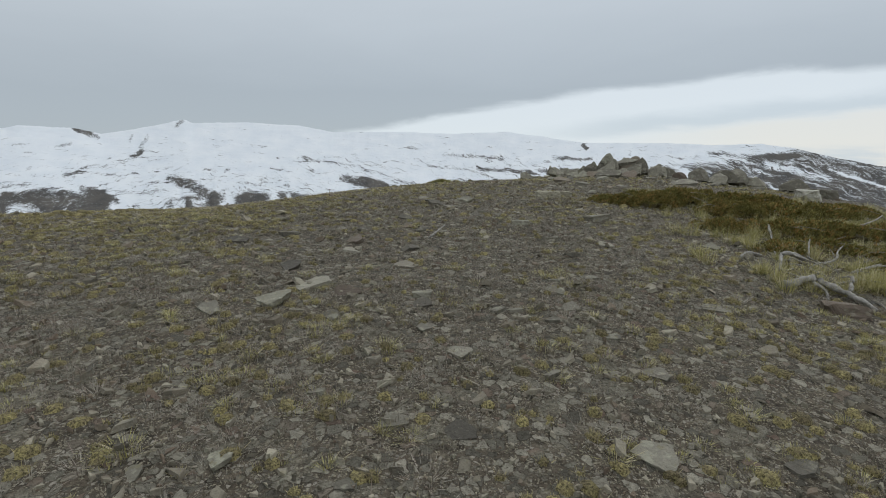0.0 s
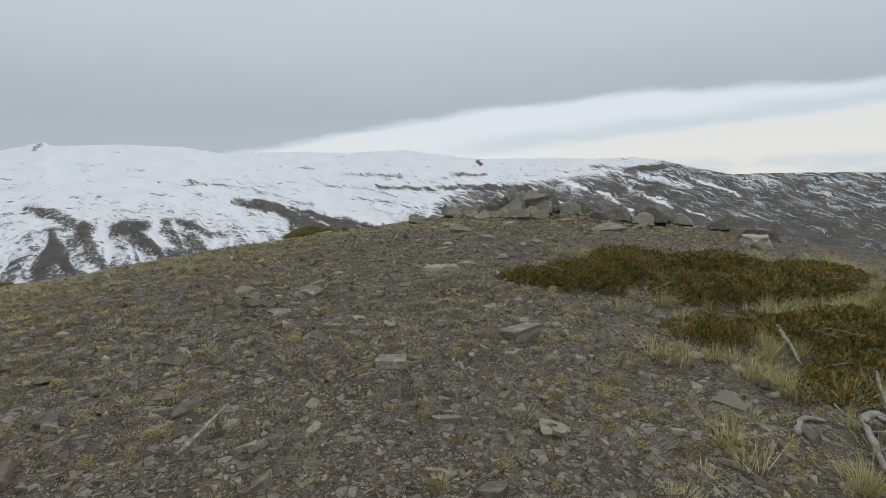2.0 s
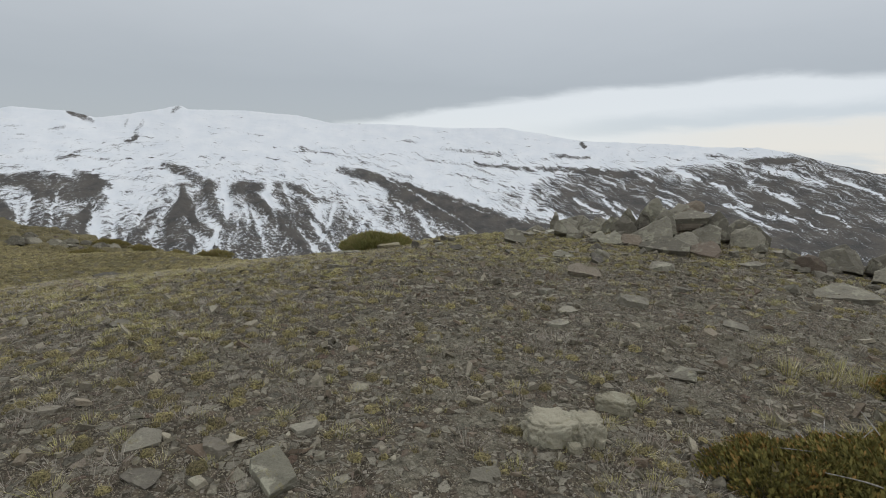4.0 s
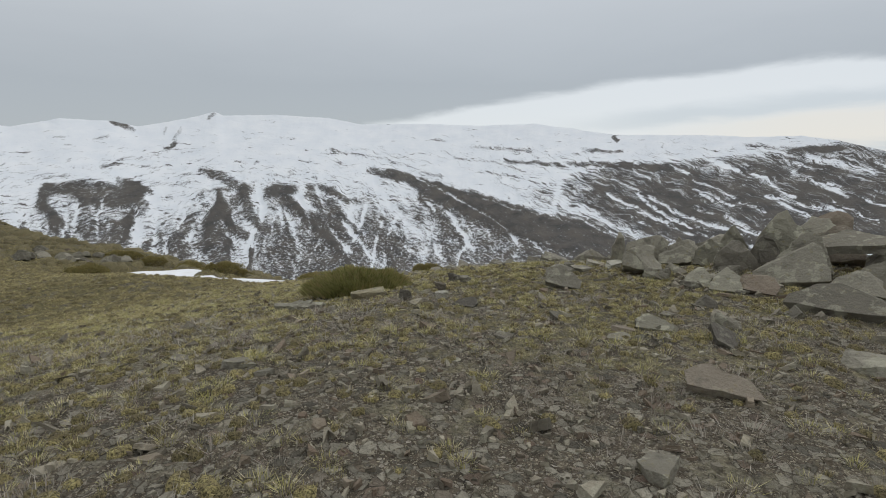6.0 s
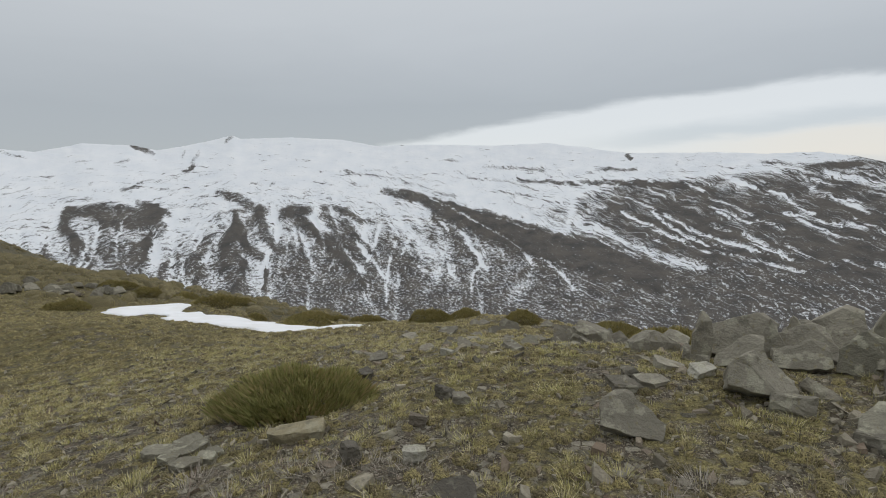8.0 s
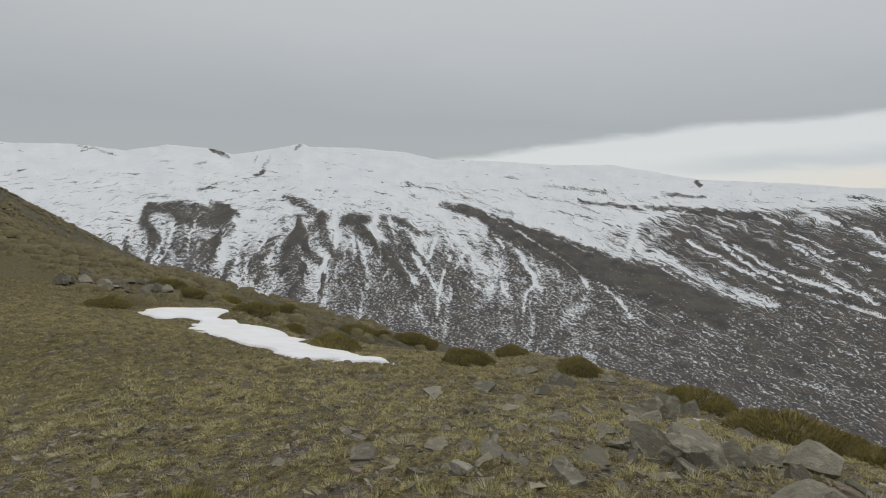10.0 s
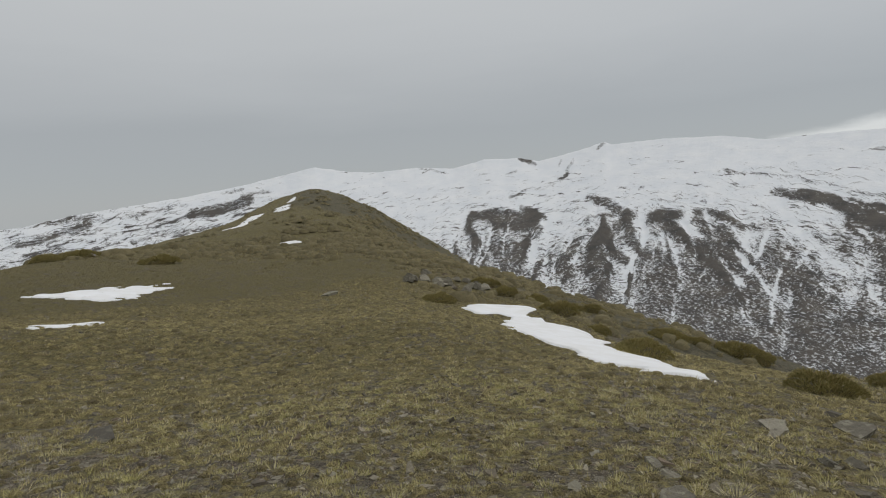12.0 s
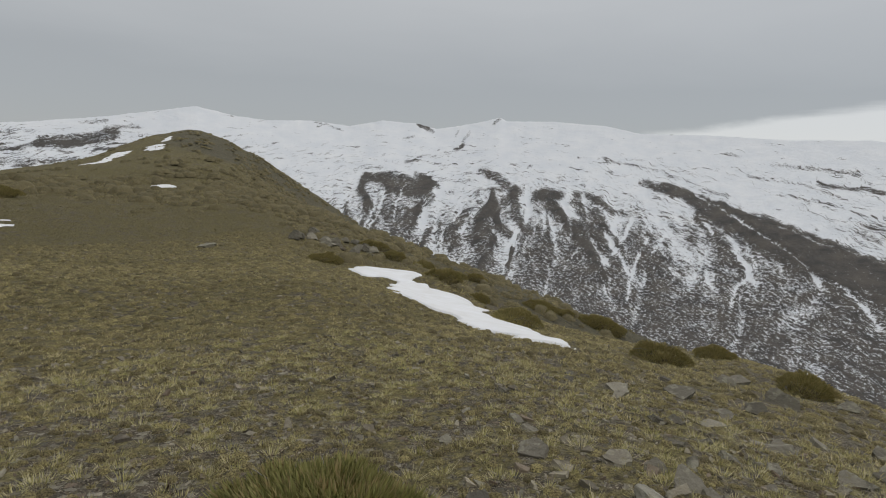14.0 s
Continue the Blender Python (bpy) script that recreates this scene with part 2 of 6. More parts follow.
def mountain_material():
    """Snow lying in gullies and on the tops, over dark heath and scree."""
    m, t, b = material("snowy_mountain", 0.85)
    cover, diag = attr(t, "cover").outputs["Fac"], attr(t, "diag").outputs["Fac"]
    chart = attr(t, "chart").outputs["Vector"]
    sepc = t.nodes.new("ShaderNodeSeparateXYZ")
    t.links.new(chart, sepc.inputs[0])
    a0, e0 = sepc.outputs[0], sepc.outputs[1]
    wa = noise_tex(t, vec(t, math_node(t, "MULTIPLY", a0, 0.55), math_node(t, "MULTIPLY", e0, 0.8), 3.0), 1.0, 3.0, 0.5)
    we = noise_tex(t, vec(t, math_node(t, "MULTIPLY", a0, 0.55), math_node(t, "MULTIPLY", e0, 0.8), 9.0), 1.0, 3.0, 0.5)
    a, e = math_node(t, "MULTIPLY_ADD", wa, 2.6, a0), math_node(t, "MULTIPLY_ADD", we, 1.2, e0)
    down = noise_tex(t, vec(t, math_node(t, "MULTIPLY", a, 1.5), math_node(t, "MULTIPLY", e, 0.5)), 1.0, 6.0, 0.66)
    across = math_node(t, "MULTIPLY_ADD", a, 0.42, e)
    along = math_node(t, "MULTIPLY_ADD", e, -0.42, a)
    slant = noise_tex(t, vec(t, math_node(t, "MULTIPLY", along, 0.3), math_node(t, "MULTIPLY", across, 2.9)), 1.0, 6.0, 0.68)
    flow = mix(t, diag, down, slant)
    terrace = noise_tex(t, vec(t, math_node(t, "MULTIPLY", a, 0.33), math_node(t, "MULTIPLY", math_node(t, "MULTIPLY_ADD", math_node(t, "ABSOLUTE", math_node(t, "ADD", a, 30.0)), 0.06, e), 3.8), 5.0), 1.0, 6.0, 0.72)
    speck = noise_tex(t, vec(t, math_node(t, "MULTIPLY", a0, 3.3), math_node(t, "MULTIPLY", e0, 5.4)), 1.0, 3.0, 0.65)
    fine = noise_tex(t, vec(t, math_node(t, "MULTIPLY", a0, 8.0), math_node(t, "MULTIPLY", e0, 15.0)), 1.0, 2.0, 0.55)
    calm = step(t, cover, 0.55, 1.15, 1.0, 0.7)
    rough = math_node(t, "MULTIPLY", math_node(t, "SUBTRACT", flow, 0.5), math_node(t, "MULTIPLY_ADD", diag, 0.8, FLOW))
    rough = math_node(t, "ADD", rough, math_node(t, "MULTIPLY", math_node(t, "SUBTRACT", speck, 0.5), math_node(t, "MULTIPLY", sepc.outputs[2], SPECK)))
    rough = math_node(t, "ADD", rough, math_node(t, "MULTIPLY_ADD", fine, FINE, -FINE / 2))
    val = math_node(t, "MULTIPLY_ADD", rough, calm, cover)
    val = math_node(t, "SUBTRACT", val, math_node(t, "MULTIPLY", math_node(t, "MULTIPLY", step(t, terrace, 0.55, 0.68), step(t, wa, 0.38, 0.6)), 0.92))
    # wind-scoured lines where thin snow lets the ground through
    scour = noise_tex(t, vec(t, math_node(t, "MULTIPLY", along, 0.55), math_node(t, "MULTIPLY", across, 5.5), 7.0), 1.0, 5.0, 0.7)
    scour_l = noise_tex(t, vec(t, math_node(t, "MULTIPLY", math_node(t, "MULTIPLY_ADD", e, 0.5, a), 0.7), math_node(t, "MULTIPLY", math_node(t, "MULTIPLY_ADD", a, -0.22, e), 4.6), 2.0), 1.0, 5.0, 0.7)
    scour = mix(t, step(t, a0, -33.0, -20.0), scour_l, scour)
    val = math_node(t, "SUBTRACT", val, math_node(t, "MULTIPLY", step(t, scour, 0.47, 0.65), math_node(t, "MULTIPLY", step(t, e0, 2.4, -1.2), math_node(t, "MULTIPLY_ADD", diag, 0.12, 0.54))))
    val = math_node(t, "ADD", val, math_node(t, "MULTIPLY", math_node(t, "MULTIPLY", step(t, scour, 0.50, 0.3), diag), 0.16))
    snow = step(t, val, 0.20, 0.80)
    tint = noise_tex(t, vec(t, math_node(t, "MULTIPLY", a0, 0.5), math_node(t, "MULTIPLY", e0, 1.1)), 1.0, 5.0, 0.6)
    heath = mix(t, ramp(t, tint, [(0.35, 0.0), (0.65, 1.0)]), (0.058, 0.055, 0.052), (0.112, 0.099, 0.083))
    heath = mix(t, math_node(t, "MULTIPLY_ADD", fine, 0.7, -0.2), heath, (0.050, 0.050, 0.052))
    white = mix(t, ramp(t, tint, [(0.3, 0.0), (0.7, 1.0)]), (0.68, 0.71, 0.745), (0.775, 0.79, 0.805))
    col = mix(t, snow, heath, white)
    t.links.new(col, b.inputs["Base Color"])
    bump(t, b, math_node(t, "ADD", math_node(t, "MULTIPLY", tint, 0.6), math_node(t, "MULTIPLY", terrace, 0.8)), 0.45, 20.0)
    return m


M_GROUND = ground_material()
M_SLATE = slate_material("slate", (0.108, 0.097, 0.074), (0.255, 0.233, 0.185), 0.32, 0.05)
M_CHIPS = slate_material("slate_chips", (0.074, 0.063, 0.046), (0.47, 0.42, 0.315), 0.32, 0.16, True)
M_DARK = slate_material("dark_slate", (0.07, 0.062, 0.050), (0.18, 0.162, 0.128), 0.15, 0.1)
M_OCHRE = slate_material("ochre_stone", (0.25, 0.215, 0.13), (0.44, 0.39, 0.255), 0.3, 0.05)
M_DRY = leaf_material("dry_thyme", (0.21, 0.186, 0.148), (0.44, 0.40, 0.33), (0.30, 0.235, 0.19), 0.3)
M_PALE = slate_material("pale_lichen_stone", (0.30, 0.285, 0.23), (0.48, 0.455, 0.38), 0.5, 0.02)
M_WHITE = slate_material("white_crusted_stone", (0.27, 0.245, 0.175), (0.44, 0.405, 0.305), 0.35, 0.0)
M_LICHEN = slate_material("yellow_lichen_slate", (0.15, 0.140, 0.104), (0.31, 0.29, 0.222), 0.55, 0.05)
M_OUTCROP = slate_material("outcrop_slate", (0.155, 0.141, 0.108), (0.36, 0.332, 0.262), 0.42, 0.06)
M_RUST = slate_material("rusty_slate", (0.15, 0.115, 0.088), (0.27, 0.215, 0.165), 0.2, 0.2)
M_TUFT = leaf_material("grass_tuft", (0.25, 0.24, 0.085), (0.52, 0.465, 0.195), (0.58, 0.515, 0.33), 0.42)
M_MOSS = leaf_material("cushion_grass", (0.22, 0.192, 0.082), (0.46, 0.395, 0.175), (0.54, 0.46, 0.26), 0.4)
M_DULL = leaf_material("dull_grass", (0.15, 0.128, 0.062), (0.30, 0.255, 0.125), (0.30, 0.25, 0.14), 0.3)
M_JUNIPER = leaf_material("juniper_sprig", (0.125, 0.120, 0.036), (0.345, 0.295, 0.092), (0.43, 0.26, 0.085), 0.31, clump_shade=26.0)
M_BROOM = leaf_material("broom_stem", (0.24, 0.245, 0.085), (0.46, 0.43, 0.17), (0.50, 0.40, 0.20), 0.35)
M_HEATH = leaf_material("heath_sprig", (0.23, 0.203, 0.075), (0.45, 0.385, 0.16), (0.40, 0.32, 0.15), 0.25)


def cushion_material(name, low, high, dry, gap):
    """Moss, heath or short grass seen from above: fine mottled tones with dry tips."""
    m, t, b = material(name, 0.95)
    rnd = t.nodes.new("ShaderNodeNewGeometry").outputs["Random Per Island"]
    p = places(t)
    fine, mid = noise_tex(t, p, 90.0, 3.0, 0.7), noise_tex(t, p, 22.0, 4.0, 0.6)
    col = mix(t, rnd, low, high)
    col = mix(t, ramp(t, mid, [(0.4, 0.0), (0.65, 0.8)]), col, dry)
    # shade between the blades painted in: fine hollows take the dark gap colour
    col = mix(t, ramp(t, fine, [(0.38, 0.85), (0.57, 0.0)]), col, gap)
    t.links.new(col, b.inputs["Base Color"])
    bump(t, b, math_node(t, "ADD", fine, mid), 1.0, 0.02)
    return m


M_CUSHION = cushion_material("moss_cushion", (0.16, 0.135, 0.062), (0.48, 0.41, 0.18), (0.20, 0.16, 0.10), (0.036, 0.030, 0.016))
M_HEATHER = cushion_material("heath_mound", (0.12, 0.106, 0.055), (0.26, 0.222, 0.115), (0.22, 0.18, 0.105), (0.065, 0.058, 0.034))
M_WOOD = wood_material()
M_SNOW = snow_material()
M_MOUNTAIN = mountain_material()

# ---- land form: heights of the near ridge ----
AX, AY = math.sin(radians(-61)), math.cos(radians(-61))   # the ridge runs this way
OX, OY = 0.16, 2.7                                        # where the ridge line begins


def eased(xs, ys, blur):
    """A smooth curve through a few heights, as a function of arrays."""
    grid = np.linspace(xs[0], xs[-1], 6001)
    vals = np.interp(grid, xs, ys)
    n = max(3, int(blur / (grid[1] - grid[0])) | 1)
    pad = np.pad(vals, n, mode="edge")
    for _ in range(2):
        pad = np.convolve(pad, np.ones(n) / n, mode="same")
    vals = pad[n:-n]
    return lambda v: np.interp(v, grid, vals)


CREST_NEAR = eased([-40, -20, -11, -7, -4, 0, 5, 10, 14, 20, 26], [-11, -3.2, -0.51, 0.148, 0.466, 0.414, -0.385, -1.677, -1.81, -2.835, -3.2], 2.0)
CREST_FAR = eased([-600, -300, -120, -40, 20, 30, 45, 60, 80, 110, 140, 158, 180, 250, 400, 700], [-330, -170, -58, -11, -2.835, -4.072, -4.038, -4.829, -3.145, -0.336, 2.45, 2.458, 2.522, -12, -80, -300], 8.0)
RIGHT = eased([0, 3, 6, 7.5, 9.3, 10.3, 11.5, 16, 20, 30, 60, 150, 400, 800], [0, -0.02, -0.79, -1.163, -1.72, -1.72, -2.15, -4.439, -5.461, -9.777, -23.318, -100, -285, -420], 1.2)
LEFT_TILT = eased([-40, -10, 0, 10, 20, 35, 60, 80, 110, 160, 300], [-0.12, -0.093, -0.068, 0.22, 0.118, 0.123, 0.099, -0.029, -0.22, -0.373, -0.3], 6.0)
STEEP = eased([-60, -20, -8, 0, 8, 16, 30, 60, 110, 160, 300], [1, 1.053, 1.012, 1.264, 0.857, 1.173, 0.878, 0.888, 1.55, 1.353, 1], 3.0)
LEFT_DROP = eased([0, 20, 30, 60, 150, 400, 800], [0, 0, -1.2, -8, -48, -190, -330], 6.0)


def waves(x, y, size, seed, octaves=3):
    """Cheap value noise on arrays, about -1 to 1."""
    out, amp = np.zeros(np.shape(x)), 1.0
    for o in range(octaves):
        u, v = np.asarray(x) / size * 2 ** o + seed * 7.31, np.asarray(y) / size * 2 ** o - seed * 3.77
        i, j = np.floor(u), np.floor(v)
        fu, fv = u - i, v - j
        fu, fv = fu * fu * (3 - 2 * fu), fv * fv * (3 - 2 * fv)

        def corner(a, b):
            h = np.sin(a * 127.1 + b * 311.7 + seed * 17.3 + o * 5.1) * 43758.5453
            return (h - np.floor(h)) * 2 - 1
        out = out + amp * ((corner(i, j) * (1 - fu) + corner(i + 1, j) * fu) * (1 - fv) + (corner(i, j + 1) * (1 - fu) + corner(i + 1, j + 1) * fu) * fv)
        amp *= 0.5
    return out / 1.75


def land(x, y, fine=True):
    """Height of the ridge's ground at arrays x, y."""
    x, y = np.asarray(x, float), np.asarray(y, float)
    s, p = (x - OX) * AX + (y - OY) * AY, (x - OX) * -AY * -1 + (y - OY) * -AX
    z = np.where(s < 20, CREST_NEAR(s), CREST_FAR(s))
    z = np.where(s < -40, CREST_FAR(s), z)
    q = np.sqrt(p * p + 9) - 3
    z = z + np.where(p > 0, RIGHT(p * STEEP(s)), LEFT_TILT(s) * np.minimum(q, 22) + LEFT_DROP(-p))
    z = z + 0.13 * np.exp(-((x + 3.2) ** 2 + (y + 2.8) ** 2) / 9.0)
    z = z - 0.33 * np.exp(-((x + 3.0) ** 2 + (y - 7.6) ** 2) / 9.5) + 0.12 * np.exp(-((x + 2.6) ** 2 + (y - 1.2) ** 2) / 4.5)
    z = z + 0.62 * np.exp(-((x + 14.2) ** 2 + (y - 22.6) ** 2) / 14.0) - 0.10 * np.exp(-((x + 6) ** 2 + (y - 11) ** 2) / 6.0)
    z = z + 0.26 * np.exp(-((x - 4.2) ** 2 + (y - 4.5) ** 2) / 1.8) + 0.05 * np.exp(-((x - 3.0) ** 2 + (y - 4.9) ** 2) / 1.2)
    r = np.hypot(x, y)
    z = z + waves(x, y, 9.0, 3) * np.clip((r - 12) / 60, 0, 1) * 0.8 + waves(x, y, 42.0, 5) * np.clip((r - 60) / 200, 0, 1) * 5
    if fine:
        z = z + waves(x, y, 1.1, 1) * 0.03 + waves(x, y, 0.3, 2) * 0.018
    return np.maximum(z, -440)


# ---- building helpers ----
def part(name, bm, mat, parent=None, label=""):
    me = bpy.data.meshes.new(name)
    bm.to_mesh(me)
    bm.free()
    me.materials.append(mat)
    ob = new(name, me)
    if parent is not None:
        ob.parent = parent
    return tagged(ob, label) if label else ob


def sheet(name, verts, loops, counts, mat, smooth=True, attrs=()):
    """One mesh from arrays: vertices, corner indices in a row, corners per face."""
    verts, loops, counts = np.asarray(verts, np.float32), np.asarray(loops, np.int32), np.asarray(counts, np.int32)
    me = bpy.data.meshes.new(name)
    me.vertices.add(len(verts))
    me.vertices.foreach_set("co", verts.ravel())
    me.loops.add(len(loops))
    me.loops.foreach_set("vertex_index", loops)
    me.polygons.add(len(counts))
    me.polygons.foreach_set("loop_start", np.r_[0, np.cumsum(counts)[:-1]].astype(np.int32))
    me.polygons.foreach_set("use_smooth", np.full(len(counts), smooth))
    for key, values in attrs:
        values = np.asarray(values, np.float32)
        if values.ndim == 1:
            me.attributes.new(key, "FLOAT", "POINT").data.foreach_set("value", values)
        else:
            me.attributes.new(key, "FLOAT_VECTOR", "POINT").data.foreach_set("vector", values.ravel())
    me.update(calc_edges=True)
    me.materials.append(mat)
    return new(name, me)


def quads(rows, cols, wrap=False):
    """Corner indices of a grid of rows x cols vertices."""
    i, j = np.meshgrid(np.arange(rows - 1), np.arange(cols if wrap else cols - 1), indexing="ij")
    k = (j + 1) % cols
    q = np.stack([i * cols + j, i * cols + k, (i + 1) * cols + k, (i + 1) * cols + j], -1).reshape(-1, 4)
    return q.ravel(), np.full(len(q), 4)


def ground_z(x, y):
    return float(land(np.array([x]), np.array([y]))[0])


# ---- the ridge's ground, one sheet ----
def spread(lo, hi, step_size, end, growth=1.045):
    mid = list(np.arange(lo, hi + 1e-6, step_size))
    out, d, v = [], step_size, hi
    while v < end:
        d = min(d * growth, 30)
        v += d
        out.append(v)
    neg, d, v = [], step_size, lo
    while v > -end:
        d = min(d * growth, 30)
        v -= d
        neg.append(v)
    return np.array(neg[::-1] + mid + out)


gx, gy = spread(-8, 6, 0.11, 950), spread(-11.5, 9.5, 0.11, 950)
GX, GY = np.meshgrid(gx, gy)
GZ = land(GX, GY)
GS, GP = (GX - OX) * AX + (GY - OY) * AY, (GX - OX) * AY - (GY - OY) * AX
away = np.hypot(GX - 0.2, GY + 2)
meadow = np.clip((GS - 1) / 9, 0, 1) * np.clip((18 - GP) / 8, 0, 1) * 0.9 + 0.55 * np.exp(-((GX - 1.2) ** 2 + (GY - 4.5) ** 2) / 16)
meadow = np.maximum(meadow, 0.7 * np.clip((away - 25) / 20, 0, 1))
heath = np.clip((GP - 12 - 0.04 * GS) / 10, 0, 1) * np.clip((GS + 30) / 30, 0, 1)
heath = np.maximum(heath, np.clip((GS - 85) / 30, 0, 1) * np.clip((GP + 14) / 16, 0.35, 1))
heath = np.clip(heath + 0.35 * waves(GX, GY, 7, 9) * np.clip((away - 20) / 30, 0, 1), 0, 1)
loops, counts = quads(len(gy), len(gx))
ground = sheet("ground", np.stack([GX, GY, GZ], -1).reshape(-1, 3), loops, counts, M_GROUND, True,
               [("meadow", meadow.ravel()), ("heath", heath.ravel())])
tagged(ground, "stony mountain ridge with slate chips, soil and dry grass", "ground", kind="structure")

# ---- the mountain across the valley ----
SKYLINE_AZ = [-180, -110, -95, -86.5, -82.6, -78.3, -73.5, -68.3, -64.4, -60.6, -56.8, -54, -51, -49, -45.6, -42, -38.5, -36.2, -32.6, -29.8, -29.2, -28.6, -23.5, -18.4, -14.8,
              -8.3, -2, 4, 6.4, 12.1, 20.4, 24.2, 28.5, 31, 34, 37.4, 40, 45.4, 60, 90, 180]
SKYLINE_EL = [-1.5, -1.8, -1.7, -1.2, -0.47, 0.0, 0.55, 1.32, 2.1, 2.85, 2.2, 1.95, 2.1, 2.15, 1.85, 2.6, 2.5, 1.98, 2.7, 3.35, 3.42, 3.15, 3.3, 3.05, 2.38,
              2.45, 2.2, 2.35, 2.0, 1.12, 0.98, 0.76, 0.8, 0.38, -0.45, -1.2, -1.15, -1.2, -1.4, -1.5, -1.5]
STROKES = []


def stroke(width, amount, *line):
    """A rib of bare heath (below 0) or a tongue of snow (above 0): bearing and rise in degrees along its line."""
    STROKES.append((width, amount, line))


stroke(0.58, -.95, (-43.7, -3.51), (-40.3, -3.51), (-37.1, -4.11))
stroke(0.77, -.9, (-41.1, -4.19), (-37.8, -4.94))
stroke(0.45, -.8, (-36.9, -4.12), (-36.6, -5.89), (-38.0, -7.08))
stroke(0.45, -.7, (-43.8, -3.81), (-44.3, -5.27), (-43.6, -6.55))
stroke(0.90, -.35, (-43.1, -6.76), (-38.6, -8.54))
stroke(0.52, -.8, (-31.0, -2.39), (-28.5, -3.27), (-27.1, -4.50), (-28.1, -5.38))
stroke(0.71, -.6, (-29.5, -6.01), (-30.1, -6.73))
stroke(0.39, -.8, (-29.5, -6.01), (-28.3, -8.43), (-27.5, -9.08))
stroke(0.77, -.5, (-30.2, -7.30), (-31.0, -9.86))
stroke(0.52, -.75, (-25.2, -4.93), (-23.5, -4.22), (-22.2, -4.56))
stroke(0.65, -.75, (-23.9, -4.98), (-22.2, -6.38), (-20.1, -8.31), (-18.0, -10.76), (-17.2, -12.66))
stroke(0.32, -.7, (-20.6, -4.01), (-18.2, -4.87), (-15.7, -6.00))
stroke(0.45, -.7, (-20.5, -4.62), (-19.4, -7.47), (-16.5, -10.33))
stroke(0.19, -.5, (-18.1, -0.45), (-12.5, -1.20), (-9.3, -2.41), (-6.2, -3.38))
stroke(0.45, -.9, (-13.8, -2.58), (-10.6, -3.25), (-8.2, -4.29))
stroke(1.05, -1.05, (-8.2, -4.47), (-3.9, -6.40), (0.6, -8.28), (4.3, -9.29))
stroke(1.3, -1.15, (-2.6, -6.40), (0.6, -7.66), (6.8, -9.42), (10.4, -10.22))
stroke(1.1, -1.15, (6.8, -9.61), (11.6, -10.77), (15.1, -11.76))
stroke(0.45, -.8, (-12.0, -2.98), (-7.0, -4.49), (-3.9, -5.58))
stroke(0.19, 1.3, (-5.7, -5.13), (-3.1, -6.72), (-0.1, -8.35), (2.6, -10.44))
stroke(0.14, .9, (-1.6, -5.78), (0.9, -6.59), (3.8, -7.75))
stroke(0.19, .9, (1.9, -9.83), (4.4, -10.53), (7.0, -13.17))
stroke(0.13, .8, (-9.2, -3.40), (-5.7, -5.00))
stroke(0.65, .5, (-5.7, -2.70), (-2.6, -3.91), (0.7, -5.29), (5.8, -7.17))
stroke(0.58, .6, (5.7, -2.42), (6.7, -3.75), (6.2, -6.55))
stroke(0.85, .6, (7.3, -6.05), (11.4, -7.65), (15.5, -9.50), (19.8, -10.26))
stroke(0.19, .9, (11.6, -4.79), (15.3, -6.76), (18.1, -7.80))
stroke(0.19, 1, (14.7, -4.91), (17.5, -6.96), (20.2, -7.98))
stroke(0.19, 1, (15.8, -5.00), (19.1, -6.90), (23.3, -8.07))
stroke(0.26, .7, (25.0, -2.61), (26.7, -3.62), (28.4, -4.65))
stroke(0.19, .7, (23.1, -6.87), (25.3, -7.77))
stroke(0.26, .6, (19.7, -8.68), (23.7, -9.13), (28.0, -9.98))
stroke(0.26, .6, (28.1, -2.31), (29.8, -3.28), (31.4, -3.73))
stroke(0.26, .6, (26.1, -4.69), (29.2, -5.33), (32.1, -5.76))
stroke(0.26, .5, (29.2, -1.05), (32.0, -1.77), (33.9, -2.46))
stroke(0.32, .6, (5.6, -0.62), (9.4, -0.19), (12.2, -0.22))
stroke(0.19, -.6, (8.8, -0.53), (12.8, -0.57))
stroke(0.26, -.7, (6.5, -1.94), (12.3, -1.84), (17.7, -2.29))
stroke(0.19, -.6, (0.8, -1.66), (6.5, -1.94))
stroke(0.26, -.5, (-3.2, -0.03), (3.5, -0.48))
stroke(0.19, -.9, (11.9, 0.82), (12.4, 0.64))
stroke(0.26, -.5, (24.3, 0.01), (27.9, -0.40), (31.1, -0.24))
stroke(0.26, -.8, (-38.1, 2.33), (-37.2, 2.03), (-36.5, 1.67))
stroke(0.19, -.9, (-29.9, 2.83), (-29.2, 3.39))
stroke(0.19, -.7, (-33.5, 0.33), (-32.7, 1.52), (-32.4, 1.95))
stroke(0.16, -.7, (-34.2, 1.25), (-33.9, 1.94))
stroke(0.19, -.7, (-34.0, 0.01), (-33.4, 0.54))
stroke(0.10, -.45, (-27.8, 1.73), (-25.4, 1.15))
stroke(0.10, -.4, (-24.8, 1.38), (-21.4, 0.78))
stroke(0.13, -.5, (-39.7, -1.82), (-37.8, -0.99), (-34.4, -0.63))
stroke(0.13, -.4, (-43.4, -1.44), (-41.0, -1.77), (-38.8, -1.69))
stroke(0.16, -.7, (-27.9, -1.39), (-27.0, -1.58))
stroke(0.13, -.8, (-26.1, -1.72), (-25.8, -1.26))
stroke(0.13, -.4, (-45.2, -2.83), (-43.1, -2.19), (-41.5, -2.42))
stroke(0.13, -.45, (-18.6, -0.32), (-16.5, -0.71))
stroke(0.19, -.5, (-22.8, -2.51), (-20.5, -2.45))
stroke(0.13, -.4, (-35.7, -3.32), (-33.8, -3.68), (-31.7, -3.38))
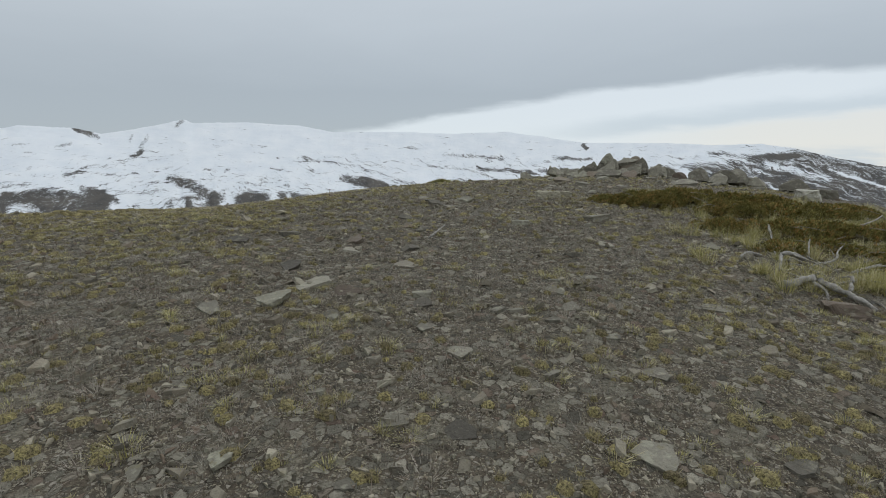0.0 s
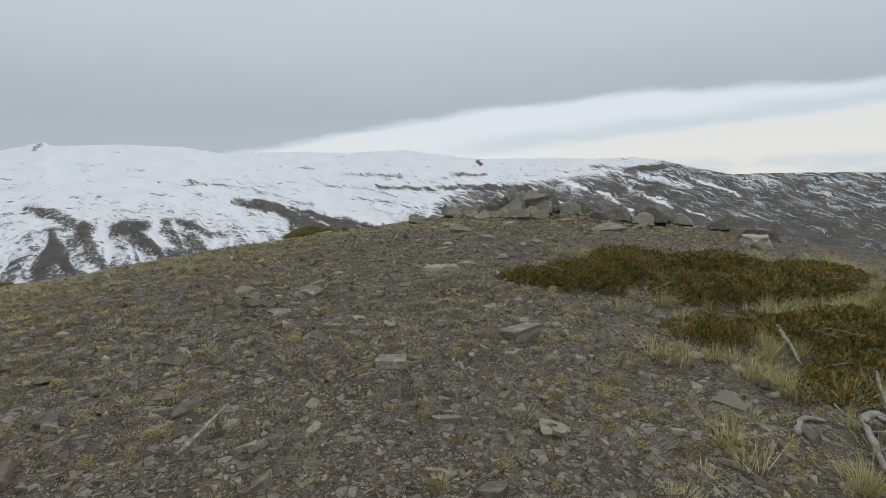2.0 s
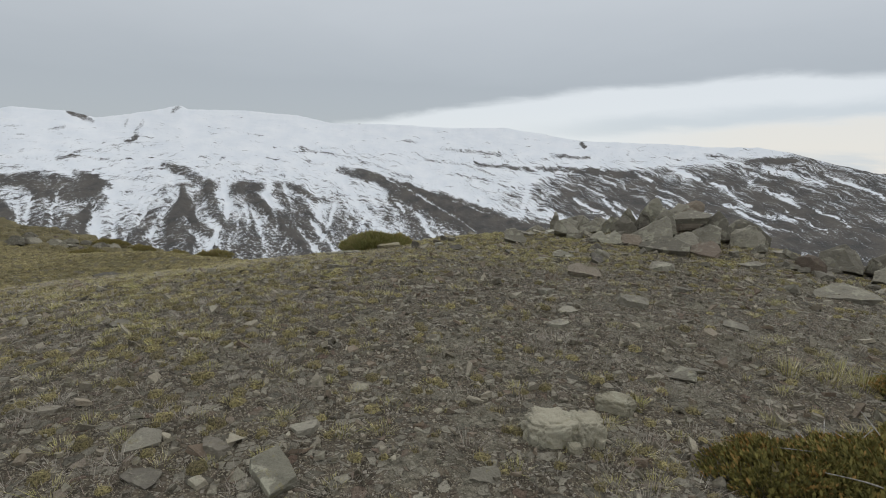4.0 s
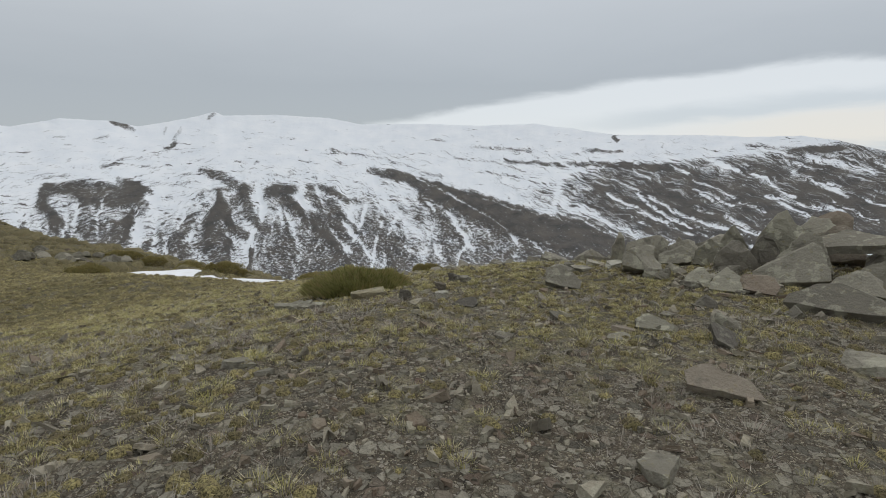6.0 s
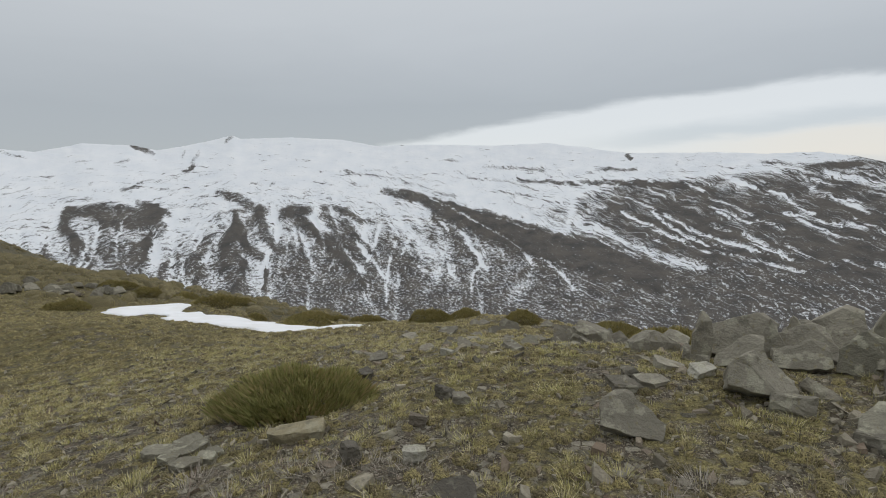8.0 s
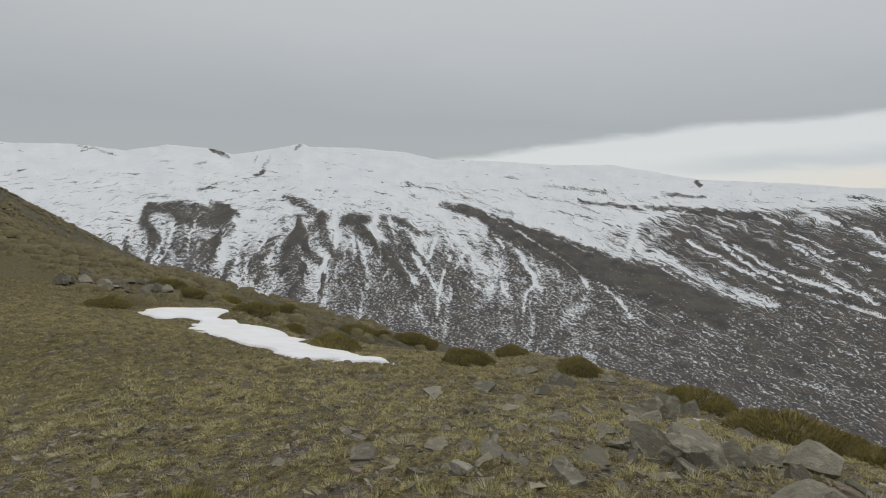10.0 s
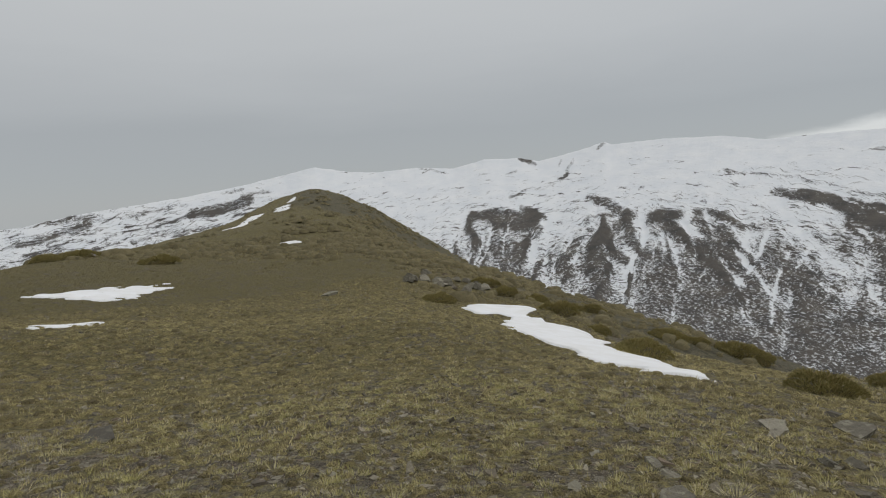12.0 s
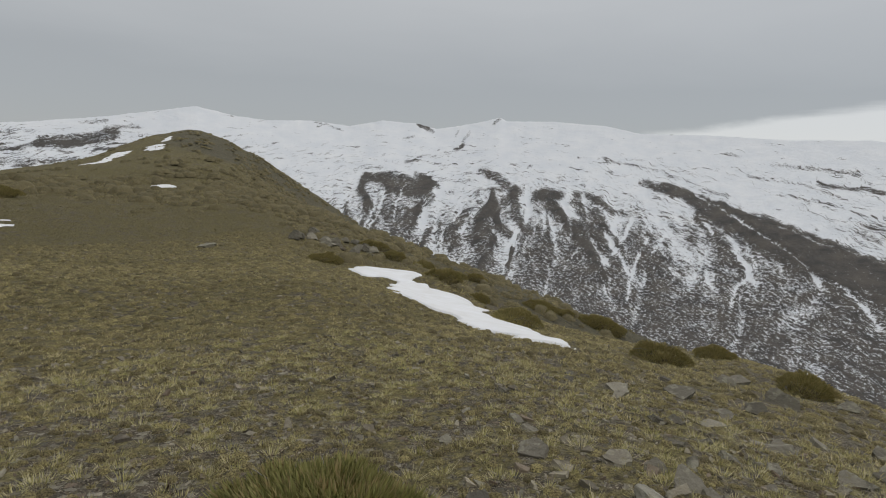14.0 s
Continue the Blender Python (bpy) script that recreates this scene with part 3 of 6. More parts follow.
stroke(0.19, -.4, (-18.0, -1.65), (-15.6, -2.18))
stroke(0.16, -.5, (-42.0, 0.42), (-41.2, 0.21))
stroke(0.16, -.5, (-40.0, 0.75), (-38.7, 1.00))
stroke(0.16, -.45, (-46.4, 1.95), (-45.0, 1.82))
stroke(0.39, -.8, (-72.8, -1.24), (-69.9, -0.61), (-67.2, -0.06))
stroke(0.19, -.5, (-75.8, -2.02), (-73.2, -1.45))
stroke(0.19, -.6, (-70.0, 0.73), (-68.1, 1.00))
stroke(0.19, -.5, (-68.1, 0.35), (-65.4, 0.57))
stroke(0.26, -.35, (-75.9, -3.05), (-73.7, -2.76))
stroke(0.19, -.7, (-49.5, 2.21), (-48.0, 1.83), (-46.9, 1.30))
stroke(0.19, -.6, (-38.3, 2.53), (-37.1, 1.93))
stroke(0.26, .7, (-13.1, -8.31), (-14.0, -11.68), (-14.2, -14.99))
stroke(0.19, .6, (-11.9, -11.29), (-12.3, -12.76))
stroke(0.26, .7, (-4.5, -9.09), (-3.2, -10.21), (-4.5, -12.08), (-4.6, -13.94))
stroke(0.26, .6, (-21.7, -5.17), (-20.9, -7.68))
stroke(0.26, .6, (-19.9, -4.31), (-19.1, -7.52))
stroke(0.19, .5, (-16.3, -5.95), (-16.1, -8.33), (-17.4, -12.10))
stroke(0.52, -.5, (-31.4, -9.88), (-30.3, -12.96))
stroke(0.58, -.5, (-22.9, -10.20), (-23.5, -13.36))
stroke(0.58, -.4, (-15.5, -9.47), (-16.6, -12.61))
stroke(0.77, -.35, (-10.9, -10.68), (-11.3, -16.01))
stroke(0.32, -.9, (-38.4, -2.83), (-37.2, -3.45), (-36.1, -4.15))
stroke(0.19, .6, (-27.3, -9.92), (-27.7, -13.09))
stroke(0.90, .3, (-14.4, -3.73), (-11.1, -4.89))
stroke(0.58, .35, (-8.0, -8.01), (-5.2, -10.42))
stroke(0.19, -.5, (-84.3, -1.09), (-80.6, -0.61))
stroke(0.32, -.5, (-86.7, -2.57), (-84.4, -2.07), (-81.9, -1.54))
stroke(0.19, -.4, (-78.4, -0.87), (-74.6, -0.37))
stroke(1.81, -.28, (-28.9, -4.76), (-30.8, -7.55), (-33.1, -9.66))
stroke(1.42, -.25, (-28.2, -5.97), (-29.0, -9.44))
stroke(1.68, -.28, (-23.3, -5.00), (-20.8, -8.15), (-19.2, -11.93))
stroke(1.42, -.28, (-18.8, -5.16), (-15.3, -8.37), (-12.2, -11.61))
stroke(1.55, -.25, (-12.6, -4.09), (-8.3, -6.66), (-5.2, -10.48))
stroke(1.55, -.3, (-43.4, -4.44), (-38.4, -6.40))
stroke(0.65, .45, (-26.7, -5.45), (-27.2, -7.79), (-27.9, -9.52))
stroke(0.52, .45, (-21.8, -5.18), (-20.7, -6.62))
stroke(0.39, .4, (-15.8, -6.18), (-16.8, -8.32), (-16.0, -10.85))
stroke(0.52, .4, (-35.3, -4.43), (-36.6, -7.10), (-37.5, -9.21))
stroke(0.19, -.45, (-31.2, -4.36), (-28.6, -4.20))
stroke(0.13, .5, (-26.6, -11.41), (-26.1, -8.46), (-25.4, -6.71))
stroke(0.13, .5, (-21.1, -12.43), (-20.0, -10.03))
stroke(0.13, .5, (-12.9, -12.85), (-12.5, -9.72), (-11.2, -7.55))
stroke(0.13, .45, (-32.8, -9.69), (-32.5, -7.99))


stroke(0.42, .75, (-36.0, -4.6), (-37.0, -6.4), (-37.2, -8.6))
stroke(0.50, .80, (-25.9, -4.6), (-25.6, -6.2), (-26.4, -8.4), (-27.6, -10.6))
stroke(0.30, .75, (-20.2, -6.6), (-18.9, -8.6), (-17.6, -10.4), (-16.4, -11.4))
stroke(0.34, .75, (-14.6, -6.4), (-14.9, -8.0), (-16.2, -10.2))
stroke(0.60, .55, (-12.6, -5.6), (-10.8, -7.6), (-8.8, -9.8))
stroke(0.24, -.7, (-36.4, -5.4), (-37.9, -7.4), (-38.4, -9.4))
stroke(0.42, -.75, (-27.2, -5.4), (-26.9, -7.2), (-25.6, -8.8))
stroke(0.34, -.8, (-29.2, -9.4), (-29.9, -11.6), (-30.6, -13.6))
stroke(0.40, -.6, (-18.6, -6.0), (-17.0, -8.0), (-15.6, -9.4))
stroke(0.30, -.6, (-13.4, -9.0), (-12.6, -10.8), (-12.0, -12.8))
stroke(0.12, -.5, (-38.6, -1.4), (-35.4, -1.9), (-32.2, -1.5))
stroke(0.10, -.5, (-33.0, -2.6), (-30.2, -2.2), (-28.2, -2.5))
stroke(0.10, -.45, (-36.6, -0.2), (-34.0, 0.1), (-31.6, -0.3))
stroke(0.12, -.5, (-24.6, -3.0), (-22.0, -2.9), (-19.6, -3.4))
stroke(0.10, -.45, (-16.4, -0.2), (-12.8, -0.5), (-8.8, -1.5))
stroke(0.12, -.5, (-4.8, -1.2), (-0.6, -1.7), (3.2, -2.6))
stroke(0.12, -.5, (-2.4, -2.7), (1.8, -3.2), (5.0, -4.0))

wander = random.Random(9)
for _ in range(48):
    # thin snow streaks slanting down the bare slope
    a_, e_, run = wander.uniform(6, 37), wander.uniform(-9, -1.0), wander.uniform(1.0, 4.5)
    stroke(wander.uniform(0.08, 0.16), wander.uniform(0.45, 0.9), (a_, e_), (a_ + run * 0.5, e_ - run * wander.uniform(0.17, 0.27)), (a_ + run, e_ - run * 0.42))
for k in range(60):
    # small gullies and ribs between the large ones
    a_, e_, run = wander.uniform(-46, -4), wander.uniform(-11, -4.2), wander.uniform(1.2, 4.5)
    drift = float(np.interp(a_, [-46, -33, -27, -20, -4], [-0.2, -0.6, -0.2, 0.7, 0.7])) * run
    stroke(wander.uniform(0.12, 0.24), wander.uniform(0.45, 0.85) if k % 2 else -wander.uniform(0.4, 0.7), (a_, e_), (a_ + drift * wander.uniform(0.2, 0.8), e_ - run * 0.5), (a_ + drift, e_ - run))

for k in range(46):
    # thin wind-blown streaks on the snow slope beyond the hill
    a_, e_, run = wander.uniform(-88, -60), wander.uniform(-3.2, 0.3), wander.uniform(1.2, 5.0)
    e_ = e_ - 0.05 * (-60 - a_)
    stroke(wander.uniform(0.06, 0.13), -wander.uniform(0.35, 0.62), (a_, e_), (a_ + run * 0.5, e_ + run * wander.uniform(0.05, 0.1)), (a_ + run, e_ + run * 0.17))


def stroke_field(az, el):
    dark, out = np.zeros(az.shape), np.zeros(az.shape)
    wa, we = az + 0.40 * waves(az, el, 1.6, 21, 5) + 0.14 * waves(az, el, 0.3, 23, 2), el + 0.24 * waves(az, el, 1.3, 22, 5) + 0.10 * waves(az, el, 0.24, 24, 2)
    for width, amount, line in STROKES:
        width = width * (0.6 if amount > 0.5 else 1.0)
        best = np.full(az.shape, 1e9)
        a_lo, a_hi = min(a for a, _ in line) - 3 * width - 1, max(a for a, _ in line) + 3 * width + 1
        near = (az > a_lo) & (az < a_hi)
        pa, pe = wa[near], we[near]
        d = np.full(pa.shape, 1e9)
        for (a0, e0), (a1, e1) in zip(line, line[1:]):
            u = np.clip(((pa - a0) * (a1 - a0) + (pe - e0) * (e1 - e0)) / ((a1 - a0) ** 2 + (e1 - e0) ** 2 + 1e-9), 0, 1)
            d = np.minimum(d, np.hypot(pa - a0 - u * (a1 - a0), pe - e0 - u * (e1 - e0)))
        crisp = amount < -0.55
        (dark if amount < 0 else out)[near] += 1.05 * amount * np.exp(-(d / width) ** (4 if crisp else 2) * (0.6 if crisp else 0.9))
    return np.maximum(dark, -1.15) + out


def mountain():
    fine_az = np.arange(-92, 46, 0.17)
    az = np.r_[fine_az, np.arange(46, 268, 2.0)]
    rows = 220
    crest = np.interp(((az + 180) % 360) - 180, SKYLINE_AZ, SKYLINE_EL)
    smooth = np.convolve(np.pad(crest, 12, mode="edge"), np.hanning(27)[1:-1] / np.hanning(27).sum(), mode="valid")
    teeth = crest - smooth + 0.05 * waves(az, az * 0, 0.8, 31) + 0.03 * waves(az, az * 0, 0.25, 32)
    crest = smooth
    w = np.linspace(0, 1, rows)[:, None]
    bottom = -28.0
    A = np.broadcast_to(az, (rows, len(az)))
    wrapped = ((A + 180) % 360) - 180
    E = bottom + (crest - bottom) * (1 - (1 - w) ** 1.35)
    W = (E - bottom) / (crest - bottom)
    far_r = np.interp(((az + 180) % 360) - 180, [-180, -100, -60, -30, 10, 30, 60, 180], [2600, 2600, 3000, 3300, 3100, 2700, 2600, 2600])
    R = 700 * (far_r / 700) ** W
    E = E + teeth * W ** 14
    S = stroke_field(wrapped, E)
    base = np.interp(E, [-28, -20, -14, -10, -8, -6.5, -5, -3.5, -1.5], [0.40, 0.42, 0.48, 0.57, 0.66, 0.80, 0.95, 1.04, 1.10])
    right = np.clip((wrapped + 2) / 14, 0, 1)
    snow_line = np.interp(wrapped, [-5, 0, 5, 9, 13, 18, 26, 31, 40], [-6.0, -5.0, -4.0, -2.5, -1.6, -1.4, -0.6, 0.3, 1.0])
    bare = np.where(E > snow_line, 1.1, np.interp(E - snow_line, [-9, -5, -2.5, -0.6, 0], [0.20, 0.14, 0.22, 0.42, 0.85]))
    dim = np.clip((wrapped - 28) / 8, 0, 1)
    bare = bare * (1 - dim) + dim * np.interp(E, [-9, -5, -2.5, -1], [0.18, 0.24, 0.36, 0.46])
    cover = base * (1 - right) + bare * right
    left = np.clip((-52 - wrapped) / 12, 0, 1)
    cover = cover - left * 0.22 * np.clip((1.6 - E) / 2, 0, 1)
    # ribs and gullies run down the slope, fanning out and forking
    ua = wrapped + 1.3 * waves(wrapped, E, 3.4, 45, 3) + 0.35 * waves(wrapped, E, 0.9, 46, 2)
    fork = np.zeros(E.shape)
    for size_, weight, seed in ((3.2, 0.55, 51), (1.5, 0.34, 52), (0.6, 0.14, 53)):
        fork += weight * (1.6 * np.clip(1 - 5.5 * np.abs(waves(ua, E * 0.3, size_, seed, 2)), 0, 1) - 0.55 + 0.5 * waves(ua, E * 0.4, size_, seed + 20, 2))
    lean = waves(wrapped * 0.22, E + 0.42 * wrapped, 0.75, 54, 3) + 0.6 * waves(wrapped * 0.3, E + 0.42 * wrapped, 0.33, 55, 2)
    low = np.interp(E, [-22, -12, -6, -3.5, -1.5], [0.9, 1.0, 0.75, 0.3, 0.06])
    cover = cover + (1 - right) * low * 0.34 * fork + right * np.clip((snow_line + 0.4 - E) / 1.0, 0, 1) * np.interp(E, [-14, -6], [0.10, 0.18]) * lean
    soft_s = np.where(S < 0, S * np.interp(wrapped, [-8, -4], [0.7, 1.0]), S)
    cover = np.clip(cover + 0.12 * waves(wrapped, E, 2.6, 41) + soft_s, np.where(S < -0.95, -0.3, np.interp(E, [-11, -8, -5], [0.27, 0.26, 0.2]) * (1 - right) + 0.02), 1.7)
    mottle = np.interp(E, [-20, -10.5, -8, -5.5, -4], [2.7, 2.5, 1.7, 1.2, 0.9])
    mottle = mottle * (1 - right) + right * np.interp(E + 0.42 * (wrapped - 8), [-12, -8.5, -7, -5], [2.2, 1.7, 0.55, 0.5])
    # speckled snow below the spur and at the foot of the bare slope
    foot = np.clip((np.interp(wrapped, [-9, 0.6, 6.8, 15, 30], [-5.6, -9.4, -10.9, -12.6, -13.4]) - E) / 0.8, 0, 1) * np.clip((wrapped + 7) / 4, 0, 1)
    foot = np.maximum(foot, np.clip((-8.3 - 0.09 * (wrapped - 14) - E) / 1.2, 0, 1) * np.clip((wrapped - 13) / 4, 0, 1))
    foot = foot * (S > -0.8)
    cover = np.maximum(cover, foot * (0.25 - 0.06 * np.clip((wrapped - 11) / 4, 0, 1) + 0.12 * waves(wrapped, E, 2.2, 47, 3)))
    mottle = np.maximum(mottle, 2.4 * foot)
    mottle = np.maximum(mottle, 1.9 * np.clip(S * 1.5, 0, 1) * right)
    gull = -fork * (1 - right) - lean * 0.5 * right
    amp = R * 0.0045 * np.clip((crest - E - 3.5) / 5, 0.0, 1) * np.clip(W * 6, 0, 1)
    Z = 1.7 + R * np.tan(np.radians(E)) + amp * (gull - 0.8 * np.clip(S, -1, 1) * np.clip(-E / 6, 0.2, 1))
    X, Y = R * np.sin(np.radians(A)), R * np.cos(np.radians(A))
    # the back of the range
    back = [(1.06, -0.02), (1.16, -0.07), (1.28, -0.13)]
    for k, drop in back:
        X, Y = np.vstack([X, X[rows - 1] * k]), np.vstack([Y, Y[rows - 1] * k])
        Z = np.vstack([Z, Z[rows - 1] + far_r * drop])
    n = len(back)
    grow = lambda q: np.vstack([q] + [q[-1:]] * n)
    cover, diag = grow(cover), grow(np.clip((wrapped + 1) / 7, 0, 1))
    chart = np.stack([grow(wrapped), grow(E), grow(mottle)], -1)
    loops, counts = quads(rows + n, len(az), True)
    ob = sheet("mountain_range", np.stack([X, Y, Z], -1).reshape(-1, 3), loops, counts, M_MOUNTAIN, True,
               [("cover", cover.ravel()), ("diag", diag.ravel()), ("chart", chart.reshape(-1, 3))])
    return tagged(ob, "snow-covered mountain range with dark heath ribs", "mountain", kind="structure")


mountain()

# ---- rocks ----
def rock_mesh(name, seed, size, points=9, square=0.55, bevel=0.02, mat=M_SLATE, rough=True):
    """An angular block: the hull of points pushed towards a box's walls, dulled along its edges."""
    rng = random.Random(seed)
    thin = size[2] < 0.62 * min(size[0], size[1])
    points = min(points, 5) if thin else points
    bm = bmesh.new()
    bmesh.ops.create_cube(bm, size=2.0)
    for v in bm.verts:
        v.co += Vector([rng.uniform(-0.28, 0.12) * (1 if c > 0 else -1) for c in v.co])
    for k in range(points):
        # split along a slanting joint and drop the outer piece
        tall = rng.uniform(-0.75, 0.9) * (0.18 if thin else 1.0)
        d = Vector((rng.uniform(-1, 1), rng.uniform(-1, 1), tall)).normalized()
        reach = max(v.co.dot(d) for v in bm.verts)
        cut = bmesh.ops.bisect_plane(bm, geom=bm.verts[:] + bm.edges[:] + bm.faces[:], plane_co=d * reach * rng.uniform(square, 0.97), plane_no=d, clear_outer=True)
        rim = [e for e in cut["geom_cut"] if isinstance(e, bmesh.types.BMEdge)]
        bmesh.ops.edgeloop_fill(bm, edges=rim)
    bmesh.ops.remove_doubles(bm, verts=bm.verts, dist=0.02)
    for v in bm.verts:
        v.co = Vector((v.co.x * size[0] / 2, v.co.y * size[1] / 2, v.co.z * size[2] / 2))
    if bevel > 0:
        bmesh.ops.bevel(bm, geom=list(bm.edges), offset=min(size) * bevel, segments=1, affect="EDGES", profile=0.5, clamp_overlap=True)
    bmesh.ops.triangulate(bm, faces=bm.faces)
    for limit in ((0.3, 0.16) if rough else (0.3,)):
        bmesh.ops.subdivide_edges(bm, edges=[e for e in bm.edges if e.calc_length() > max(size) * limit], cuts=1, use_grid_fill=False)
        bmesh.ops.triangulate(bm, faces=bm.faces)
    for v in bm.verts:
        q = v.co * (4.0 / max(size)) + Vector((seed, 0, 0))
        shift = noise.noise_vector(q) * 0.06 + noise.noise_vector(q * 3.1) * 0.06
        ledge = math.floor(v.co.z / size[2] * 4 + noise.noise(q * 0.8) * 1.5) % 2
        flat = Vector((v.co.x, v.co.y, 0)).normalized() * (0.05 * ledge)
        v.co += (shift + flat) * min(size)
    bmesh.ops.recalc_face_normals(bm, faces=bm.faces)
    me = bpy.data.meshes.new(name)
    bm.to_mesh(me)
    bm.free()
    me.materials.append(mat)
    return me


def rock(name, label, x, y, size, turn=0, tilt=(0, 0), seed=0, sink=0.25, mat=M_SLATE, points=9, square=0.55, group="", z=None, bevel=0.02):
    ob = new(name, rock_mesh(name, seed * 13 + 7, size, points, square, bevel, mat))
    base = ground_z(x, y) if z is None else z
    ob.matrix_basis = pose(x, y, base + size[2] * (0.5 - sink), tilt[0], tilt[1], turn)
    return tagged(ob, label, "rock", group)


OUT = "rocks of the slate outcrop"

def crag_mesh(name, seed, w, h, thick, peak, mat):
    """A broken slate plate: an angular outline with a peak, as thick as the plate, its back smaller."""
    rng = random.Random(seed)
    u = lambda a, b: rng.uniform(a, b)
    ring = [(-0.5, -0.1), (u(-0.2, 0.2), -0.12), (0.5, -0.1), (u(0.42, 0.56), u(0.3, 0.55)), (max(peak - 0.5, -0.3) + u(0.16, 0.26), u(0.74, 0.9)),
            (peak - 0.5, 1.0), (peak - 0.5 - u(0.08, 0.2), u(0.86, 0.97)), (u(-0.56, -0.4), u(0.35, 0.6))]
    ring = sorted(ring, key=lambda p: math.atan2(p[1] - 0.4, p[0]))
    bm = bmesh.new()
    front = [bm.verts.new((a * w, -thick / 2 + u(-0.06, 0.06) * thick, b * h)) for a, b in ring]
    back = [bm.verts.new((a * w * u(0.72, 0.98), thick / 2 + u(-0.12, 0.12) * thick, b * h * u(0.8, 0.98))) for a, b in ring]
    bm.faces.new(front)
    bm.faces.new(back[::-1])
    for k in range(len(ring)):
        bm.faces.new((front[k], back[k], back[(k + 1) % len(ring)], front[(k + 1) % len(ring)]))
    for _ in range(2):
        # a flake broken off the face
        d = Vector((u(-1, 1), -u(0.5, 1.2), u(-0.2, 1))).normalized()
        reach = max(v.co.dot(d) for v in bm.verts)
        cut = bmesh.ops.bisect_plane(bm, geom=bm.verts[:] + bm.edges[:] + bm.faces[:], plane_co=d * (reach - thick * u(0.1, 0.4)), plane_no=d, clear_outer=True)
        rim = [e for e in cut["geom_cut"] if isinstance(e, bmesh.types.BMEdge)]
        bmesh.ops.edgeloop_fill(bm, edges=rim)
    bmesh.ops.remove_doubles(bm, verts=bm.verts, dist=0.004)
    bmesh.ops.recalc_face_normals(bm, faces=bm.faces)
    bmesh.ops.bevel(bm, geom=list(bm.edges), offset=min(w, h, thick) * 0.02, segments=1, affect="EDGES", profile=0.5, clamp_overlap=True)
    bmesh.ops.triangulate(bm, faces=bm.faces)
    for limit in (0.34, 0.18):
        bmesh.ops.subdivide_edges(bm, edges=[e for e in bm.edges if e.calc_length() > max(w, h) * limit], cuts=1)
        bmesh.ops.triangulate(bm, faces=bm.faces)
    for v in bm.verts:
        q = v.co * (5.0 / max(w, h)) + Vector((seed, 0, 0))
        v.co += (noise.noise_vector(q) * 0.05 + noise.noise_vector(q * 3.3) * 0.04) * thick
        rag = noise.noise_vector(q * 2.1 + Vector((0, 9, 0))) * 0.035 * max(w, h)
        v.co += Vector((rag.x, rag.y * 0.25, rag.z))
    bmesh.ops.recalc_face_normals(bm, faces=bm.faces)
    me = bpy.data.meshes.new(name)
    bm.to_mesh(me)
    bm.free()
    me.materials.append(mat)
    return me


def crag(label, x, y, w, h, thick=0.16, peak=0.5, lean=30, turn=0, roll=0, seed=0, mat=M_OUTCROP, name="outcrop_rock", group=OUT):
    """A slate plate standing or lying in the ground, leaning back from the slope."""
    if name != "slope_rock":
        w, h, thick = w * 0.85, h * 0.87, thick * 0.85
    if 24 < lean < 50:
        h, thick = h * 0.76, thick * 0.85
    ob = new(name, crag_mesh(name, seed * 17 + 3, w * 0.94, h, thick, peak, mat))
    ob.matrix_basis = pose(x, y, ground_z(x, y) - 0.02 + thick * 0.35 * math.sin(math.radians(lean)), -lean, roll, turn)
    return tagged(ob, label, "rock", group)


def block(label, x, y, w, h, thick, peak, lean, turn, roll, seed, mat=M_OUTCROP, lift=0.0):
    """A slate block or plate of the outcrop in its true size, its foot in the ground or lifted onto others."""
    ob = new("outcrop_rock", crag_mesh("outcrop_rock", seed * 17 + 3, w, h, thick, peak, mat))
    ob.matrix_basis = pose(x, y, ground_z(x, y) - 0.02 + lift + thick * 0.35 * math.sin(math.radians(lean)), -lean, roll, turn)
    return tagged(ob, label, "rock", OUT)


SLAB = "leaning slab of grey slate in the outcrop"
PLATE = "flat grey slate plate at the outcrop's foot"
JAG = "jagged grey slate block in the outcrop"
# the low end, with the pillar
block("squared grey slate block with dark base", 1.62, 5.15, 0.46, 0.20, 0.30, 0.5, 12, 6, 2, 70)
block("narrow upright slate pillar in the outcrop", 1.84, 4.66, 0.15, 0.46, 0.13, 0.6, 4, -10, 4, 1)
block(SLAB, 2.20, 4.84, 0.46, 0.44, 0.16, 0.85, 32, -16, 12, 2)
block(SLAB, 2.08, 4.44, 0.37, 0.22, 0.14, 0.8, 38, -18, -12, 3)
block(JAG, 2.52, 5.00, 0.28, 0.34, 0.22, 0.3, 16, -22, 0, 4)
block(JAG, 2.74, 5.06, 0.31, 0.32, 0.22, 0.7, 22, -30, 8, 5)
block("reddish grey slate boulder with dark underside in the outcrop", 1.92, 3.80, 0.40, 0.25, 0.28, 0.4, 30, -14, 6, 6, M_OUTCROP)
block(SLAB, 2.42, 4.30, 0.37, 0.22, 0.14, 0.75, 42, -20, -8, 7)
block("broad grey slate slab with a slanting top in the outcrop", 3.22, 5.35, 0.50, 0.48, 0.16, 0.86, 30, -22, -8, 8)
block(SLAB, 2.94, 5.20, 0.42, 0.40, 0.12, 0.7, 40, -20, 14, 81)
block(SLAB, 3.06, 4.92, 0.46, 0.30, 0.12, 0.75, 46, -26, -14, 82)
block("thin jagged slate flake in the outcrop", 2.36, 4.66, 0.22, 0.34, 0.08, 0.3, 18, -34, 10, 83)
block("thin jagged slate flake in the outcrop", 2.66, 4.86, 0.20, 0.36, 0.08, 0.7, 12, -6, -8, 84)
